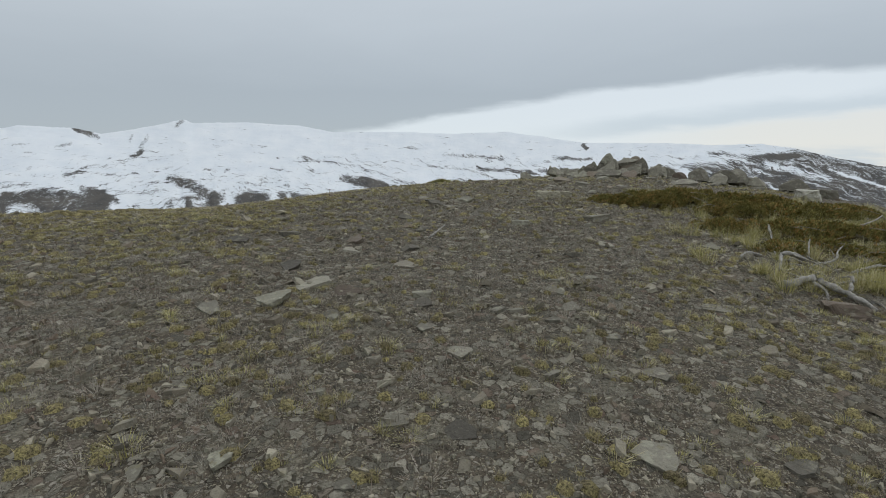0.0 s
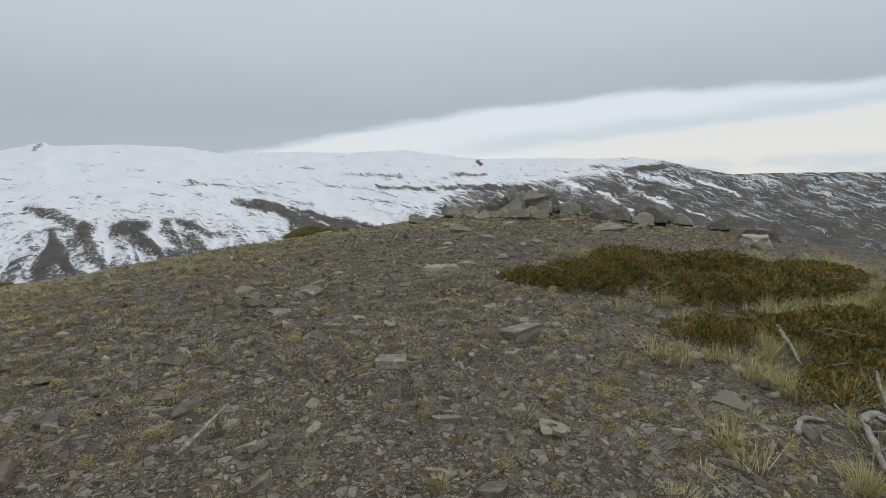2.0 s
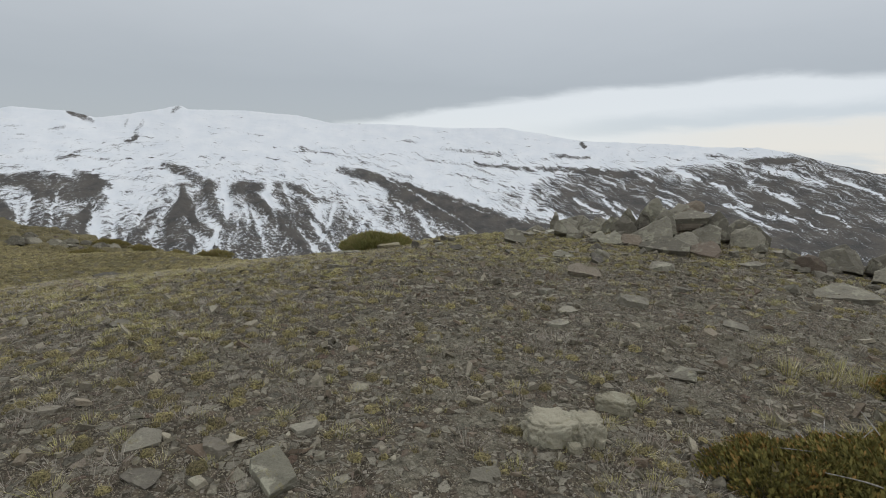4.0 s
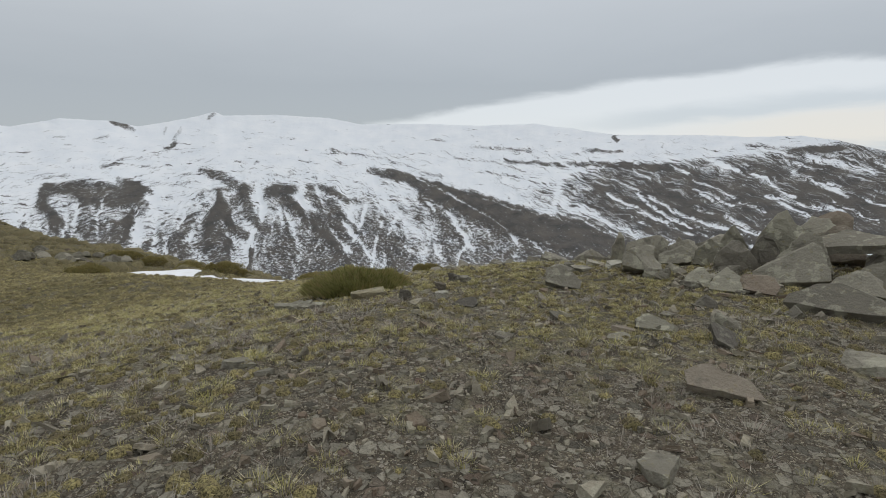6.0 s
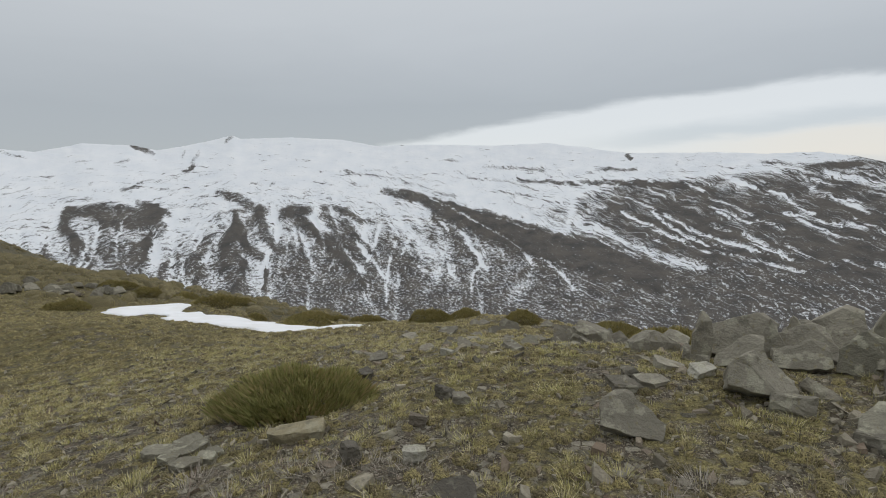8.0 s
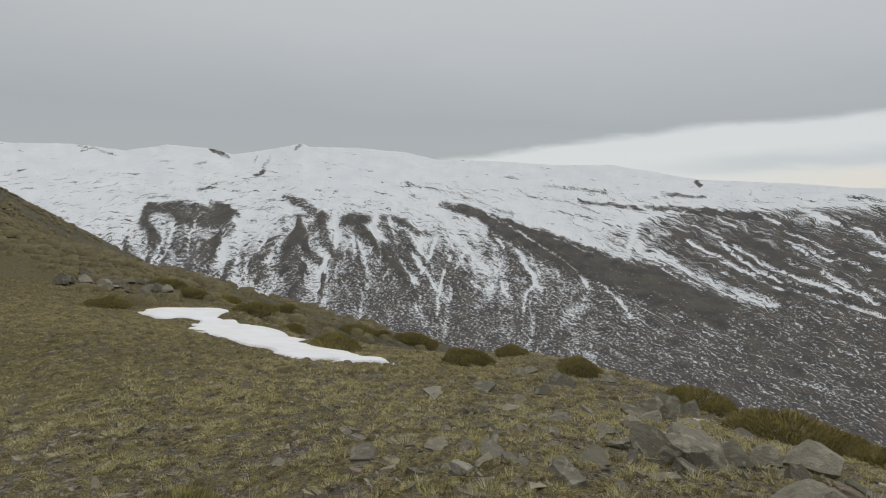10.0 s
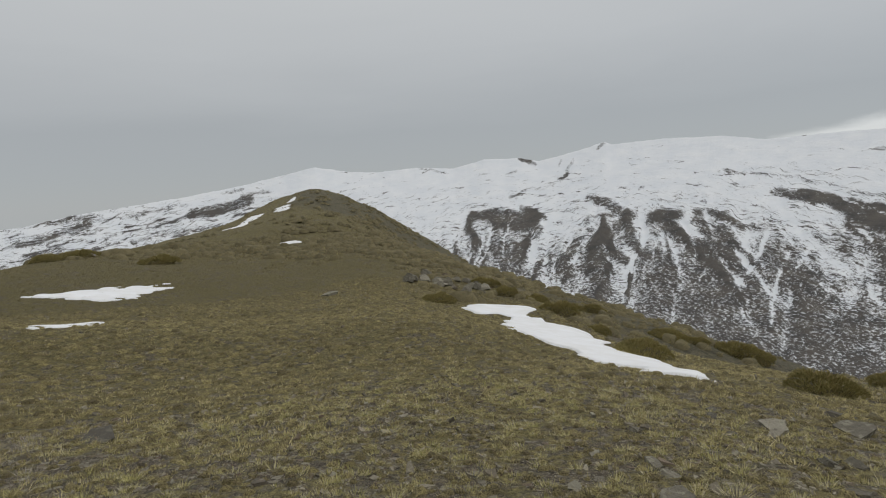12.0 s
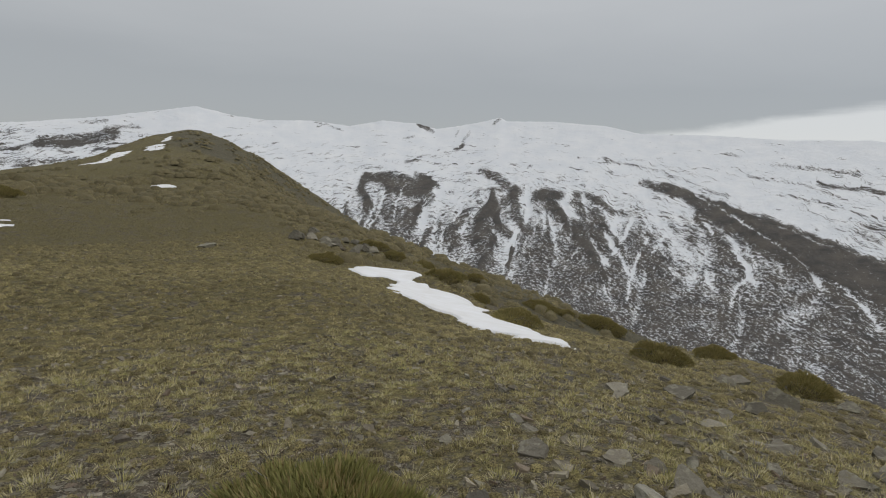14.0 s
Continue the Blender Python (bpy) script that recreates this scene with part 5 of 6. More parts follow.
SNOW_EDGE = [(-17.0, 19.5), (-17.8, 21.4), (-18.1, 23.7), (-16.4, 23.1), (-14.8, 22.3), (-14.1, 21.1), (-12.3, 19.9), (-11.5, 20.1), (-11.0, 21.0), (-8.4, 17.8), (-8.0, 17.0), (-6.4, 15.6), (-5.6, 15.6), (-3.9, 12.9), (-2.6, 11.1), (-3.3, 11.2), (-3.9, 11.4), (-5.1, 12.6), (-6.5, 12.9), (-7.0, 13.5), (-8.2, 13.7), (-9.9, 14.8), (-13.2, 18.3), (-14.3, 20.3), (-15.3, 19.9), (-15.5, 19.0)]


def inside(x, y, ring):
    """Signed distance to a ring of corners, positive inside."""
    x, y = np.asarray(x, float), np.asarray(y, float)
    d, odd = np.full(x.shape, 1e9), np.zeros(x.shape, bool)
    for (x0, y0), (x1, y1) in zip(ring, ring[1:] + ring[:1]):
        u = np.clip(((x - x0) * (x1 - x0) + (y - y0) * (y1 - y0)) / ((x1 - x0) ** 2 + (y1 - y0) ** 2), 0, 1)
        d = np.minimum(d, np.hypot(x - x0 - u * (x1 - x0), y - y0 - u * (y1 - y0)))
        cross = ((y0 > y) != (y1 > y)) & (x < (x1 - x0) * (y - y0) / (y1 - y0 + 1e-12) + x0)
        odd ^= cross
    return np.where(odd, d, -d)


def snow_depth(x, y):
    return inside(x, y, SNOW_EDGE) + 0.35 * waves(x, y, 1.1, 61, 4)


def snow_patch(name, ring, thick, label, cell, ragged=0.35, lobe=0.0):
    xs, ys = [p[0] for p in ring], [p[1] for p in ring]
    x, y = np.meshgrid(np.arange(min(xs) - 1, max(xs) + 1, cell), np.arange(min(ys) - 1, max(ys) + 1, cell))
    d = inside(x, y, ring) + ragged * waves(x, y, lobe or 3.2 * ragged, 61, 4)
    z = land(x, y, False) + np.where(d > 0, 0.03 + thick * np.sqrt(np.clip(d / 0.8, 0, 1)), -0.12) + 0.012 * waves(x, y, 0.7, 62)
    loops, counts = quads(*x.shape)
    live = (d.ravel()[loops.reshape(-1, 4)] > -cell * 1.5).any(1)
    keep = loops.reshape(-1, 4)[live]
    used, back = np.unique(keep, return_inverse=True)
    ob = sheet(name, np.stack([x, y, z], -1).reshape(-1, 3)[used], back.ravel(), np.full(len(keep), 4), M_SNOW)
    return tagged(ob, label, "snow")


snow_patch("snow_patch", SNOW_EDGE, 0.07, "old white snow patch lying in a hollow of the slope", 0.08)
snow_patch("snow_patch", [(-33.5, 4.6), (-34.6, 8), (-35, 11.2), (-33, 10.8), (-31, 8), (-31.5, 6)], 0.06, "thin melting snow patch on the grassy slope", 0.09, 1.1, 0.75)
snow_patch("snow_patch", [(-15.8, 3.6), (-17.8, 4.9), (-20.4, 6.0), (-19.5, 5.1), (-17.5, 3.9)], 0.04, "narrow melting snow strip on the grassy slope", 0.05, 0.4, 0.5)
snow_patch("snow_patch", [(-62.6, 32.0), (-62.8, 34.6), (-61.2, 34.6), (-61.4, 32.4)], 0.1, "small snow remnant at the foot of the hill", 0.15, 0.4)
HILL_SNOW = "ragged snow strip on the hill's shoulder"
snow_patch("snow_patch", [(-92, 38), (-100, 44), (-113, 52.5), (-114, 50.5), (-101, 42), (-93, 36)], 0.12, HILL_SNOW, 0.3, 2.2, 2.2)
snow_patch("snow_patch", [(-98, 50), (-104, 54), (-117, 59), (-117.5, 57), (-105, 51.5)], 0.12, HILL_SNOW, 0.3, 2.2, 2.2)
snow_patch("snow_patch", [(-116, 62), (-121, 66), (-123, 65), (-118, 60.5)], 0.12, HILL_SNOW, 0.35, 1.4)
snow_patch("snow_patch", [(2.12, 9.8), (2.5, 10.0), (2.75, 9.75), (2.3, 9.6)], 0.04, "tiny snow remnant behind the outcrop", 0.03, 0.03)


def scatter(n, ring_lo, ring_hi, density=None, keep=None):
    """n places between corners ring_lo and ring_hi."""
    x, y = rng.uniform(ring_lo[0], ring_hi[0], n), rng.uniform(ring_lo[1], ring_hi[1], n)
    ok = keep_clear(x, y)
    if density is not None:
        ok &= rng.random(n) < density(x, y)
    return x[ok], y[ok]


def chips(name, x, y, size, label, mat=M_CHIPS, flat=(0.25, 0.6)):
    """Many small angular slate chips in one mesh."""
    n = len(x)
    ang = np.sort(rng.uniform(0, 1, (n, 5)) * 0.7 + np.arange(5) / 5 * 1.0, 1) * 2 * np.pi
    rad = size[:, None] * rng.uniform(0.6, 1.0, (n, 5)) / 2
    stretch = rng.uniform(0.45, 1.0, n)[:, None]
    px, py = np.cos(ang) * rad, np.sin(ang) * rad * stretch
    h = size * rng.uniform(flat[0], flat[1], n)
    turn, tx, ty = rng.uniform(0, 6.283, n), rng.normal(0, 0.32, n), rng.normal(0, 0.32, n)
    low = np.stack([px, py, np.zeros_like(px)], -1)
    top = np.stack([px * rng.uniform(0.7, 0.95, (n, 5)), py * rng.uniform(0.7, 0.95, (n, 5)), h[:, None] * rng.uniform(0.7, 1.0, (n, 5))], -1)
    pts = np.concatenate([low, top], 1)
    pts[..., 2] += pts[..., 0] * tx[:, None] + pts[..., 1] * ty[:, None] - (h * 0.3)[:, None]
    c, s = np.cos(turn)[:, None], np.sin(turn)[:, None]
    out = np.stack([pts[..., 0] * c - pts[..., 1] * s + x[:, None], pts[..., 0] * s + pts[..., 1] * c + y[:, None], pts[..., 2] + land(x, y)[:, None]], -1)
    faces = np.array([5, 6, 7, 8, 9] + [v for k in range(5) for v in (k, (k + 1) % 5, 5 + (k + 1) % 5, 5 + k)])
    loops = (faces[None] + np.arange(n)[:, None] * 10).ravel()
    ob = sheet(name, out.reshape(-1, 3), loops, np.tile([5, 4, 4, 4, 4, 4], n), mat, False)
    return tagged(ob, label, "stones", kind="stuff")


def stony(x, y):
    s = (x - OX) * AX + (y - OY) * AY
    return np.clip(0.75 + 0.5 * waves(x, y, 1.3, 71) - 0.45 * np.clip((s + 1) / 5, 0, 1), 0.12, 1)


x, y = scatter(50000, (-5.5, -11.5), (5, 8), stony)
chips("slate_chips", x, y, 0.018 + 0.06 * rng.random(len(x)) ** 2.2, "small grey slate chips strewn over the ridge")
x, y = scatter(6500, (-7, -11.5), (7, 10), stony)
chips("slate_shards", x, y, 0.075 + 0.13 * rng.random(len(x)) ** 2.2, "flat grey slate shards strewn over the ridge", flat=(0.12, 0.34))
x, y = scatter(17000, (-26, -6), (8, 30), stony)
chips("slope_stones", x, y, 0.045 + 0.14 * rng.random(len(x)) ** 2.5, "scattered grey stones on the grassy slope", flat=(0.15, 0.4))


def blades(x, y, z, per, length, width, lean, droop=0.3, foot=0.02, simple=False):
    """Blades of grass or thin stems in one array: per blades at each place."""
    n = len(x) * per
    X, Y, Z = np.repeat(x, per), np.repeat(y, per), np.repeat(z, per)
    L = np.repeat(length, per) * rng.uniform(0.55, 1.0, n)
    turn, out = rng.uniform(0, 6.283, n), np.abs(rng.normal(0, lean, n))
    dx, dy = np.cos(turn), np.sin(turn)
    fr = np.repeat(foot if np.ndim(foot) else np.full(len(x), foot), per) * np.sqrt(rng.random(n))
    bx, by = X + dx * fr, Y + dy * fr
    sx_, sy_ = -dy * width / 2, dx * width / 2
    mx, my, mz = bx + dx * out * L * 0.5, by + dy * out * L * 0.5, Z + L * 0.6
    tx, ty, tz = bx + dx * out * L * (1 + droop), by + dy * out * L * (1 + droop), Z + L * (1 - droop * np.minimum(out, 1))
    if simple:
        v = np.stack([np.stack([bx - sx_, by - sy_, Z - 0.01], -1), np.stack([bx + sx_, by + sy_, Z - 0.01], -1), np.stack([tx, ty, tz], -1)], 1)
        return v.reshape(-1, 3), np.arange(n * 3), np.full(n, 3)
    v = np.stack([np.stack([bx - sx_, by - sy_, Z - 0.01], -1), np.stack([bx + sx_, by + sy_, Z - 0.01], -1),
                  np.stack([mx + sx_ * 0.8, my + sy_ * 0.8, mz], -1), np.stack([mx - sx_ * 0.8, my - sy_ * 0.8, mz], -1), np.stack([tx, ty, tz], -1)], 1)
    faces = np.array([0, 1, 2, 3, 3, 2, 4])
    return v.reshape(-1, 3), (faces[None] + np.arange(n)[:, None] * 5).ravel(), np.tile([4, 3], n)


def grassy(x, y):
    s, p = (x - OX) * AX + (y - OY) * AY, (x - OX) * AY - (y - OY) * AX
    return np.clip(0.38 + 0.75 * waves(x, y, 1.7, 81) + 0.62 * np.clip((s + 2) / 5, 0, 1) + 0.6 * np.exp(-((x - 1.8) ** 2 + (y - 3.6) ** 2) / 8), 0.06, 1)


x, y = scatter(4800, (-6, -11), (5.5, 9), grassy)
v, l, c = blades(x, y, land(x, y), 60, rng.uniform(0.018, 0.052, len(x)), 0.0042, 0.85, 0.3, rng.uniform(0.025, 0.07, len(x)), True)
tagged(sheet("grass_tufts", v, l, c, M_TUFT), "small yellow-green grass tufts among the stones", "grass", kind="stuff")


x, y = scatter(2300, (-6.5, -11), (6, 9), grassy)
wide = rng.uniform(0.035, 0.085, len(x))
v, l, c = blades(x, y, land(x, y), 90, rng.uniform(0.032, 0.065, len(x)), 0.004, 0.95, 0.3, wide, True)
tagged(sheet("grass_tussocks", v, l, c, M_TUFT), "pale yellow-green grass tussocks between slate chips", "grass", kind="stuff")


def cushions(name, x, y, wide, high, label, mat=None, kind_of="grass"):
    """Low domed cushions of moss and short grass, many in one mesh."""
    n = len(x)
    around = np.arange(6) / 6 * 2 * np.pi
    ring0 = wide[:, None] * rng.uniform(0.75, 1.2, (n, 6)) / 2
    ring1 = ring0 * rng.uniform(0.5, 0.72, (n, 6))
    turn = rng.uniform(0, 6.28, n)[:, None]
    low = np.stack([np.cos(around + turn) * ring0, np.sin(around + turn) * ring0, np.full((n, 6), -0.012)], -1)
    top = np.stack([np.cos(around + turn) * ring1, np.sin(around + turn) * ring1, high[:, None] * rng.uniform(0.55, 1.0, (n, 6))], -1)
    cap = np.stack([np.zeros(n), np.zeros(n), high], -1)[:, None]
    pts = np.concatenate([low, top, cap], 1) + np.stack([x, y, land(x, y)], -1)[:, None]
    faces = np.array([v_ for k in range(6) for v_ in (k, (k + 1) % 6, 6 + (k + 1) % 6, 6 + k)] + [v_ for k in range(6) for v_ in (6 + k, 6 + (k + 1) % 6, 12)])
    loops = (faces[None] + np.arange(n)[:, None] * 13).ravel()
    return tagged(sheet(name, pts.reshape(-1, 3), loops, np.tile([4] * 6 + [3] * 6, n), mat or M_CUSHION), label, kind_of, kind="stuff")


x, y = scatter(4200, (-6.5, -11), (4.5, 3), lambda x, y: np.clip(0.45 + 0.8 * waves(x, y, 1.1, 84), 0.08, 1))
wide = rng.uniform(0.10, 0.30, len(x))
v, l, c = blades(x, y, land(x, y), 56, rng.uniform(0.035, 0.075, len(x)), 0.004, 1.1, 0.2, wide * 0.6, True)
tagged(sheet("dry_thyme", v, l, c, M_DRY), "grey-brown tangles of dry dwarf thyme", "plants", kind="stuff")
x, y = scatter(760, (2.3, -6.4), (6.8, -1.2), lambda x, y: np.clip(0.5 + waves(x, y, 0.9, 83), 0, 1))
v, l, c = blades(x, y, land(x, y), 90, rng.uniform(0.09, 0.24, len(x)), 0.0045, 0.55, 0.35, rng.uniform(0.03, 0.10, len(x)), True)
for x_, y_ in [(1.91, -5.6), (4.6, -3.73), (4.52, -3.15), (3.56, -3.83), (4.29, -4.86), (3.37, -6.17), (2.16, -4.54), (3.54, -5.54), (3.3, -6.3), (3.9, -3.6)]:
    x, y = rng.normal(x_, 0.07, 5), rng.normal(y_, 0.07, 5)
    v2, l2, c2 = blades(x, y, land(x, y) + 0.02, 38, rng.uniform(0.14, 0.25, 5), 0.004, 0.6, 0.35, rng.uniform(0.04, 0.09, 5), True)
    l, v, c = np.r_[l, l2 + len(v)], np.r_[v, v2], np.r_[c, c2]
tagged(sheet("dry_grass", v, l, c, M_TUFT), "long pale dry grass among the juniper", "grass", kind="stuff")
x, y = scatter(18000, (-7, -11), (6.5, 9.5), grassy)
wide = rng.uniform(0.04, 0.13, len(x))
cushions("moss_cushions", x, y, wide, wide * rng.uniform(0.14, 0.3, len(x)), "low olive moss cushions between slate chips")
v, l, c = blades(x, y, land(x, y) + wide * 0.1, 22, rng.uniform(0.014, 0.034, len(x)), 0.0035, 0.7, 0.3, wide * 0.5, True)
tagged(sheet("cushion_grass", v, l, c, M_MOSS), "short olive grass on cushions between slate chips", "grass", kind="stuff")
x, y = scatter(17000, (-28, -4), (4, 26), lambda x, y: grassy(x, y) * ((x < -7) | (y > 9.5)))
wide = rng.uniform(0.08, 0.26, len(x))
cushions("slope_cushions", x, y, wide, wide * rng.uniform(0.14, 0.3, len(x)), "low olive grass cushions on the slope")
v, l, c = blades(x, y, land(x, y) + wide * 0.08, 9, rng.uniform(0.03, 0.06, len(x)), 0.012, 0.8, 0.4, wide * 0.5, True)
tagged(sheet("slope_grass", v, l, c, M_MOSS), "short dry olive grass on the slope", "grass", kind="stuff")
x, y = scatter(9000, (-22, -4), (2.5, 20), lambda x, y: grassy(x, y) * ((x < -4) | (y > 7)))
wide = rng.uniform(0.06, 0.14, len(x))
v, l, c = blades(x, y, land(x, y), 30, rng.uniform(0.028, 0.055, len(x)), 0.008, 1.0, 0.3, wide, True)
tagged(sheet("slope_tussocks", v, l, c, M_MOSS), "yellow-olive grass tussocks on the slope", "grass", kind="stuff")
x, y = scatter(16000, (-75, -6), (-20, 50), grassy)
v, l, c = blades(x, y, land(x, y), 9, rng.uniform(0.06, 0.12, len(x)), 0.03, 0.9, 0.4, rng.uniform(0.08, 0.3, len(x)), True)
tagged(sheet("distant_grass", v, l, c, M_DULL), "short dry grass on the distant saddle", "grass", kind="stuff")


# ---- shrubs ----
def mound(rx, ry, h, seed, cells=16):
    """A bumpy low mound of dark inner twigs."""
    bm = bmesh.new()
    bmesh.ops.create_icosphere(bm, subdivisions=3, radius=1.0)
    for v_ in bm.verts:
        k = 1 + 0.35 * noise.noise(v_.co * 1.7 + Vector((seed, 0, 0))) + 0.15 * noise.noise(v_.co * 5 + Vector((seed, 3, 0)))
        v_.co = Vector((v_.co.x * rx * k, v_.co.y * ry * k, max(v_.co.z, -0.25) * h * k))
    return bm


def sprigs(rx, ry, h, seed, count, leaf, up, spiky, slim=0.16, tight=0.0):
    """Foliage of a shrub: small pointed sprays over an uneven mound."""
    r = np.random.default_rng(seed)
    a, q = r.uniform(0, 6.283, count), np.sqrt(r.random(count))
    edge = 1 + 0.32 * waves(np.cos(a) * 3, np.sin(a) * 3, 1.2, seed)
    bx, by = np.cos(a) * q * rx * edge, np.sin(a) * q * ry * edge
    if tight:
        # sprays gather in tight heads
        head = r.integers(0, count // 14, count)
        a, q, hx_, hy_ = a[head], q[head], bx[head], by[head]
        bx, by = hx_ + r.normal(0, tight, count), hy_ + r.normal(0, tight, count)
    dome = np.sqrt(np.clip(1 - q ** 2.4, 0, 1)) * (0.75 + 0.4 * waves(bx, by, 0.22 * max(rx, ry) + 0.05, seed + 3)) * r.uniform(0.72, 1.05, count)
    bz = dome * h
    if tight:
        bz = bz + r.normal(0, tight * 0.5, count) - 0.6 * np.hypot(bx - hx_, by - hy_)
    L = leaf * r.uniform(0.6, 1.25, count)
    t = r.uniform(0, 6.283, count)
    ox, oy = np.cos(a) * q * spiky + np.cos(t) * 0.5, np.sin(a) * q * spiky + np.sin(t) * 0.5
    oz = np.full(count, up)
    n = np.sqrt(ox ** 2 + oy ** 2 + oz ** 2)
    ox, oy, oz = ox / n * L, oy / n * L, oz / n * L
    w = L * slim
    sx_, sy_ = -np.sin(t) * w, np.cos(t) * w
    root = np.stack([bx, by, bz - L * 0.3], -1)
    mid = np.stack([bx + ox * 0.5, by + oy * 0.5, bz + oz * 0.5 - L * 0.2], -1)
    tip = np.stack([bx + ox, by + oy, bz + oz - L * 0.3], -1)
    side = np.stack([sx_, sy_, np.zeros(count)], -1)
    lift = np.stack([np.zeros(count), np.zeros(count), w], -1)
    vv = np.stack([root, mid + side, tip, mid - side, mid + lift + side * 0.1, root * 1.0 + lift * 0.2], 1)
    faces = np.array([0, 1, 2, 3, 5, 2, 4])
    return vv.reshape(-1, 3), (faces[None] + np.arange(count)[:, None] * 6).ravel(), np.tile([4, 3], count)


def shrub(name, label, x, y, rx, ry, h, seed, mat, count, leaf, up=0.9, spiky=1.0, turn=0, group="", stems=5, category="shrub", slim=0.16, tight=0.0):
    thing = new(name)
    thing.matrix_basis = pose(x, y, ground_z(x, y) - 0.01, 0, 0, turn)
    v_, l_, c_ = sprigs(rx, ry, h, seed, count, leaf, up, spiky, slim, tight)
    f = sheet("foliage", v_, l_, c_, mat)
    f.parent = thing
    part("twig_mass", mound(rx * 0.74, ry * 0.74, h * 0.42, seed), M_TWIG, thing, "dark tangled inner twigs")
    rr = random.Random(seed)
    for k in range(stems):
        a = rr.uniform(0, 6.283)
        tip = (math.cos(a) * rx * rr.uniform(0.9, 1.15), math.sin(a) * ry * rr.uniform(0.9, 1.15), h * rr.uniform(0.3, 1.0))
        limb("stem", [(0, 0, 0.0), (tip[0] * 0.5, tip[1] * 0.5, h * 0.6), tip], 0.006, 0.002, M_WOOD, thing)
    return tagged(thing, label, category, group)


def limb(name, line, r0, r1, mat, parent=None, seed=0, sides=6, wobble=0.0, steps=5):
    """A tapered, crooked limb along a line of points."""
    rr = random.Random(seed)
    pts = []
    for i in range(len(line) - 1):
        p0, p1 = Vector(line[max(i - 1, 0)]), Vector(line[i])
        p2, p3 = Vector(line[i + 1]), Vector(line[min(i + 2, len(line) - 1)])
        for s_ in range(steps):
            u = s_ / steps
            pts.append(0.5 * ((2 * p1) + (p2 - p0) * u + (2 * p0 - 5 * p1 + 4 * p2 - p3) * u * u + (3 * p1 - p0 - 3 * p2 + p3) * u ** 3))
    pts.append(Vector(line[-1]))
    pts = [p_ + Vector((rr.uniform(-1, 1), rr.uniform(-1, 1), rr.uniform(-0.5, 0.5))) * wobble for p_ in pts]
    bm = bmesh.new()
    rings = []
    for i, p_ in enumerate(pts):
        d = (pts[min(i + 1, len(pts) - 1)] - pts[max(i - 1, 0)]).normalized()
        u_ = d.orthogonal().normalized()
        w_ = d.cross(u_)
        r_ = (r0 + (r1 - r0) * i / (len(pts) - 1)) * (1 + 0.18 * rr.uniform(-1, 1))
        rings.append([bm.verts.new(p_ + (u_ * math.cos(6.283 * k / sides) + w_ * math.sin(6.283 * k / sides)) * r_ * (1 + 0.15 * math.sin(3 * k + i))) for k in range(sides)])
    for a_, b_ in zip(rings, rings[1:]):
        for k in range(sides):
            bm.faces.new((a_[k], a_[(k + 1) % sides], b_[(k + 1) % sides], b_[k]))
    bm.faces.new(rings[0][::-1])
    bm.faces.new(rings[-1])
    for f_ in bm.faces:
        f_.smooth = True
    return part(name, bm, mat, parent)


M_TWIG = leaf_material("inner_twig", (0.085, 0.072, 0.034), (0.13, 0.105, 0.048), (0.16, 0.11, 0.06), 0.3)

JUN = "juniper mats on the ridge"
DARKJ = "low dark olive juniper mat with rusty tips"
for i, (x_, y_, rx_, ry_, h_, t_) in enumerate([
        (1.98, -2.45, 0.42, 0.32, 0.20, 10), (2.35, -2.6, 0.5, 0.42, 0.24, -20), (2.85, -2.35, 0.5, 0.4, 0.26, 30), (3.35, -2.05, 0.45, 0.35, 0.22, 0),
        (3.3, -1.5, 0.34, 0.24, 0.18, 15), (3.85, -2.2, 0.55, 0.42, 0.24, 40), (4.4, -1.9, 0.5, 0.4, 0.2, 0), (3.4, -3.05, 0.45, 0.4, 0.26, -15),
        (4.0, -2.95, 0.55, 0.42, 0.24, 25), (4.75, -2.8, 0.6, 0.45, 0.22, 0), (2.85, -4.05, 0.36, 0.28, 0.16, 30), (3.5, -4.1, 0.55, 0.35, 0.2, -25),
        (4.3, -4.0, 0.6, 0.42, 0.22, 10), (5.2, -3.9, 0.6, 0.5, 0.22, 0), (3.05, -5.0, 0.34, 0.22, 0.13, 20), (3.7, -4.75, 0.4, 0.28, 0.16, -30),
        (5.4, -2.4, 0.6, 0.45, 0.2, 20), (5.9, -3.3, 0.6, 0.5, 0.2, -10), (4.6, -4.9, 0.55, 0.4, 0.18, 15), (5.6, -4.8, 0.6, 0.45, 0.2, -20), (6.4, -4.2, 0.6, 0.5, 0.2, 0), (4.0, -5.6, 0.4, 0.3, 0.15, 40)]):
    rx_, ry_ = rx_ * 1.15, ry_ * 1.15
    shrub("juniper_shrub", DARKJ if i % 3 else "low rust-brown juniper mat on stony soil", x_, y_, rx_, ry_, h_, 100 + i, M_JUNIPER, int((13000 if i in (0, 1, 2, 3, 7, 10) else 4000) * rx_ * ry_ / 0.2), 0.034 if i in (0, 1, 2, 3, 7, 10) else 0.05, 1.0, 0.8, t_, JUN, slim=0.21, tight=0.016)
shrub("broom_shrub", "rounded spiky green broom shrub on the slope", -1.32, 4.1, 0.50, 0.34, 0.30, 150, M_BROOM, 12000, 0.15, 1.7, 1.0, 15, "", 3, slim=0.045)
SLOPE = "dark shrubs on the slope"
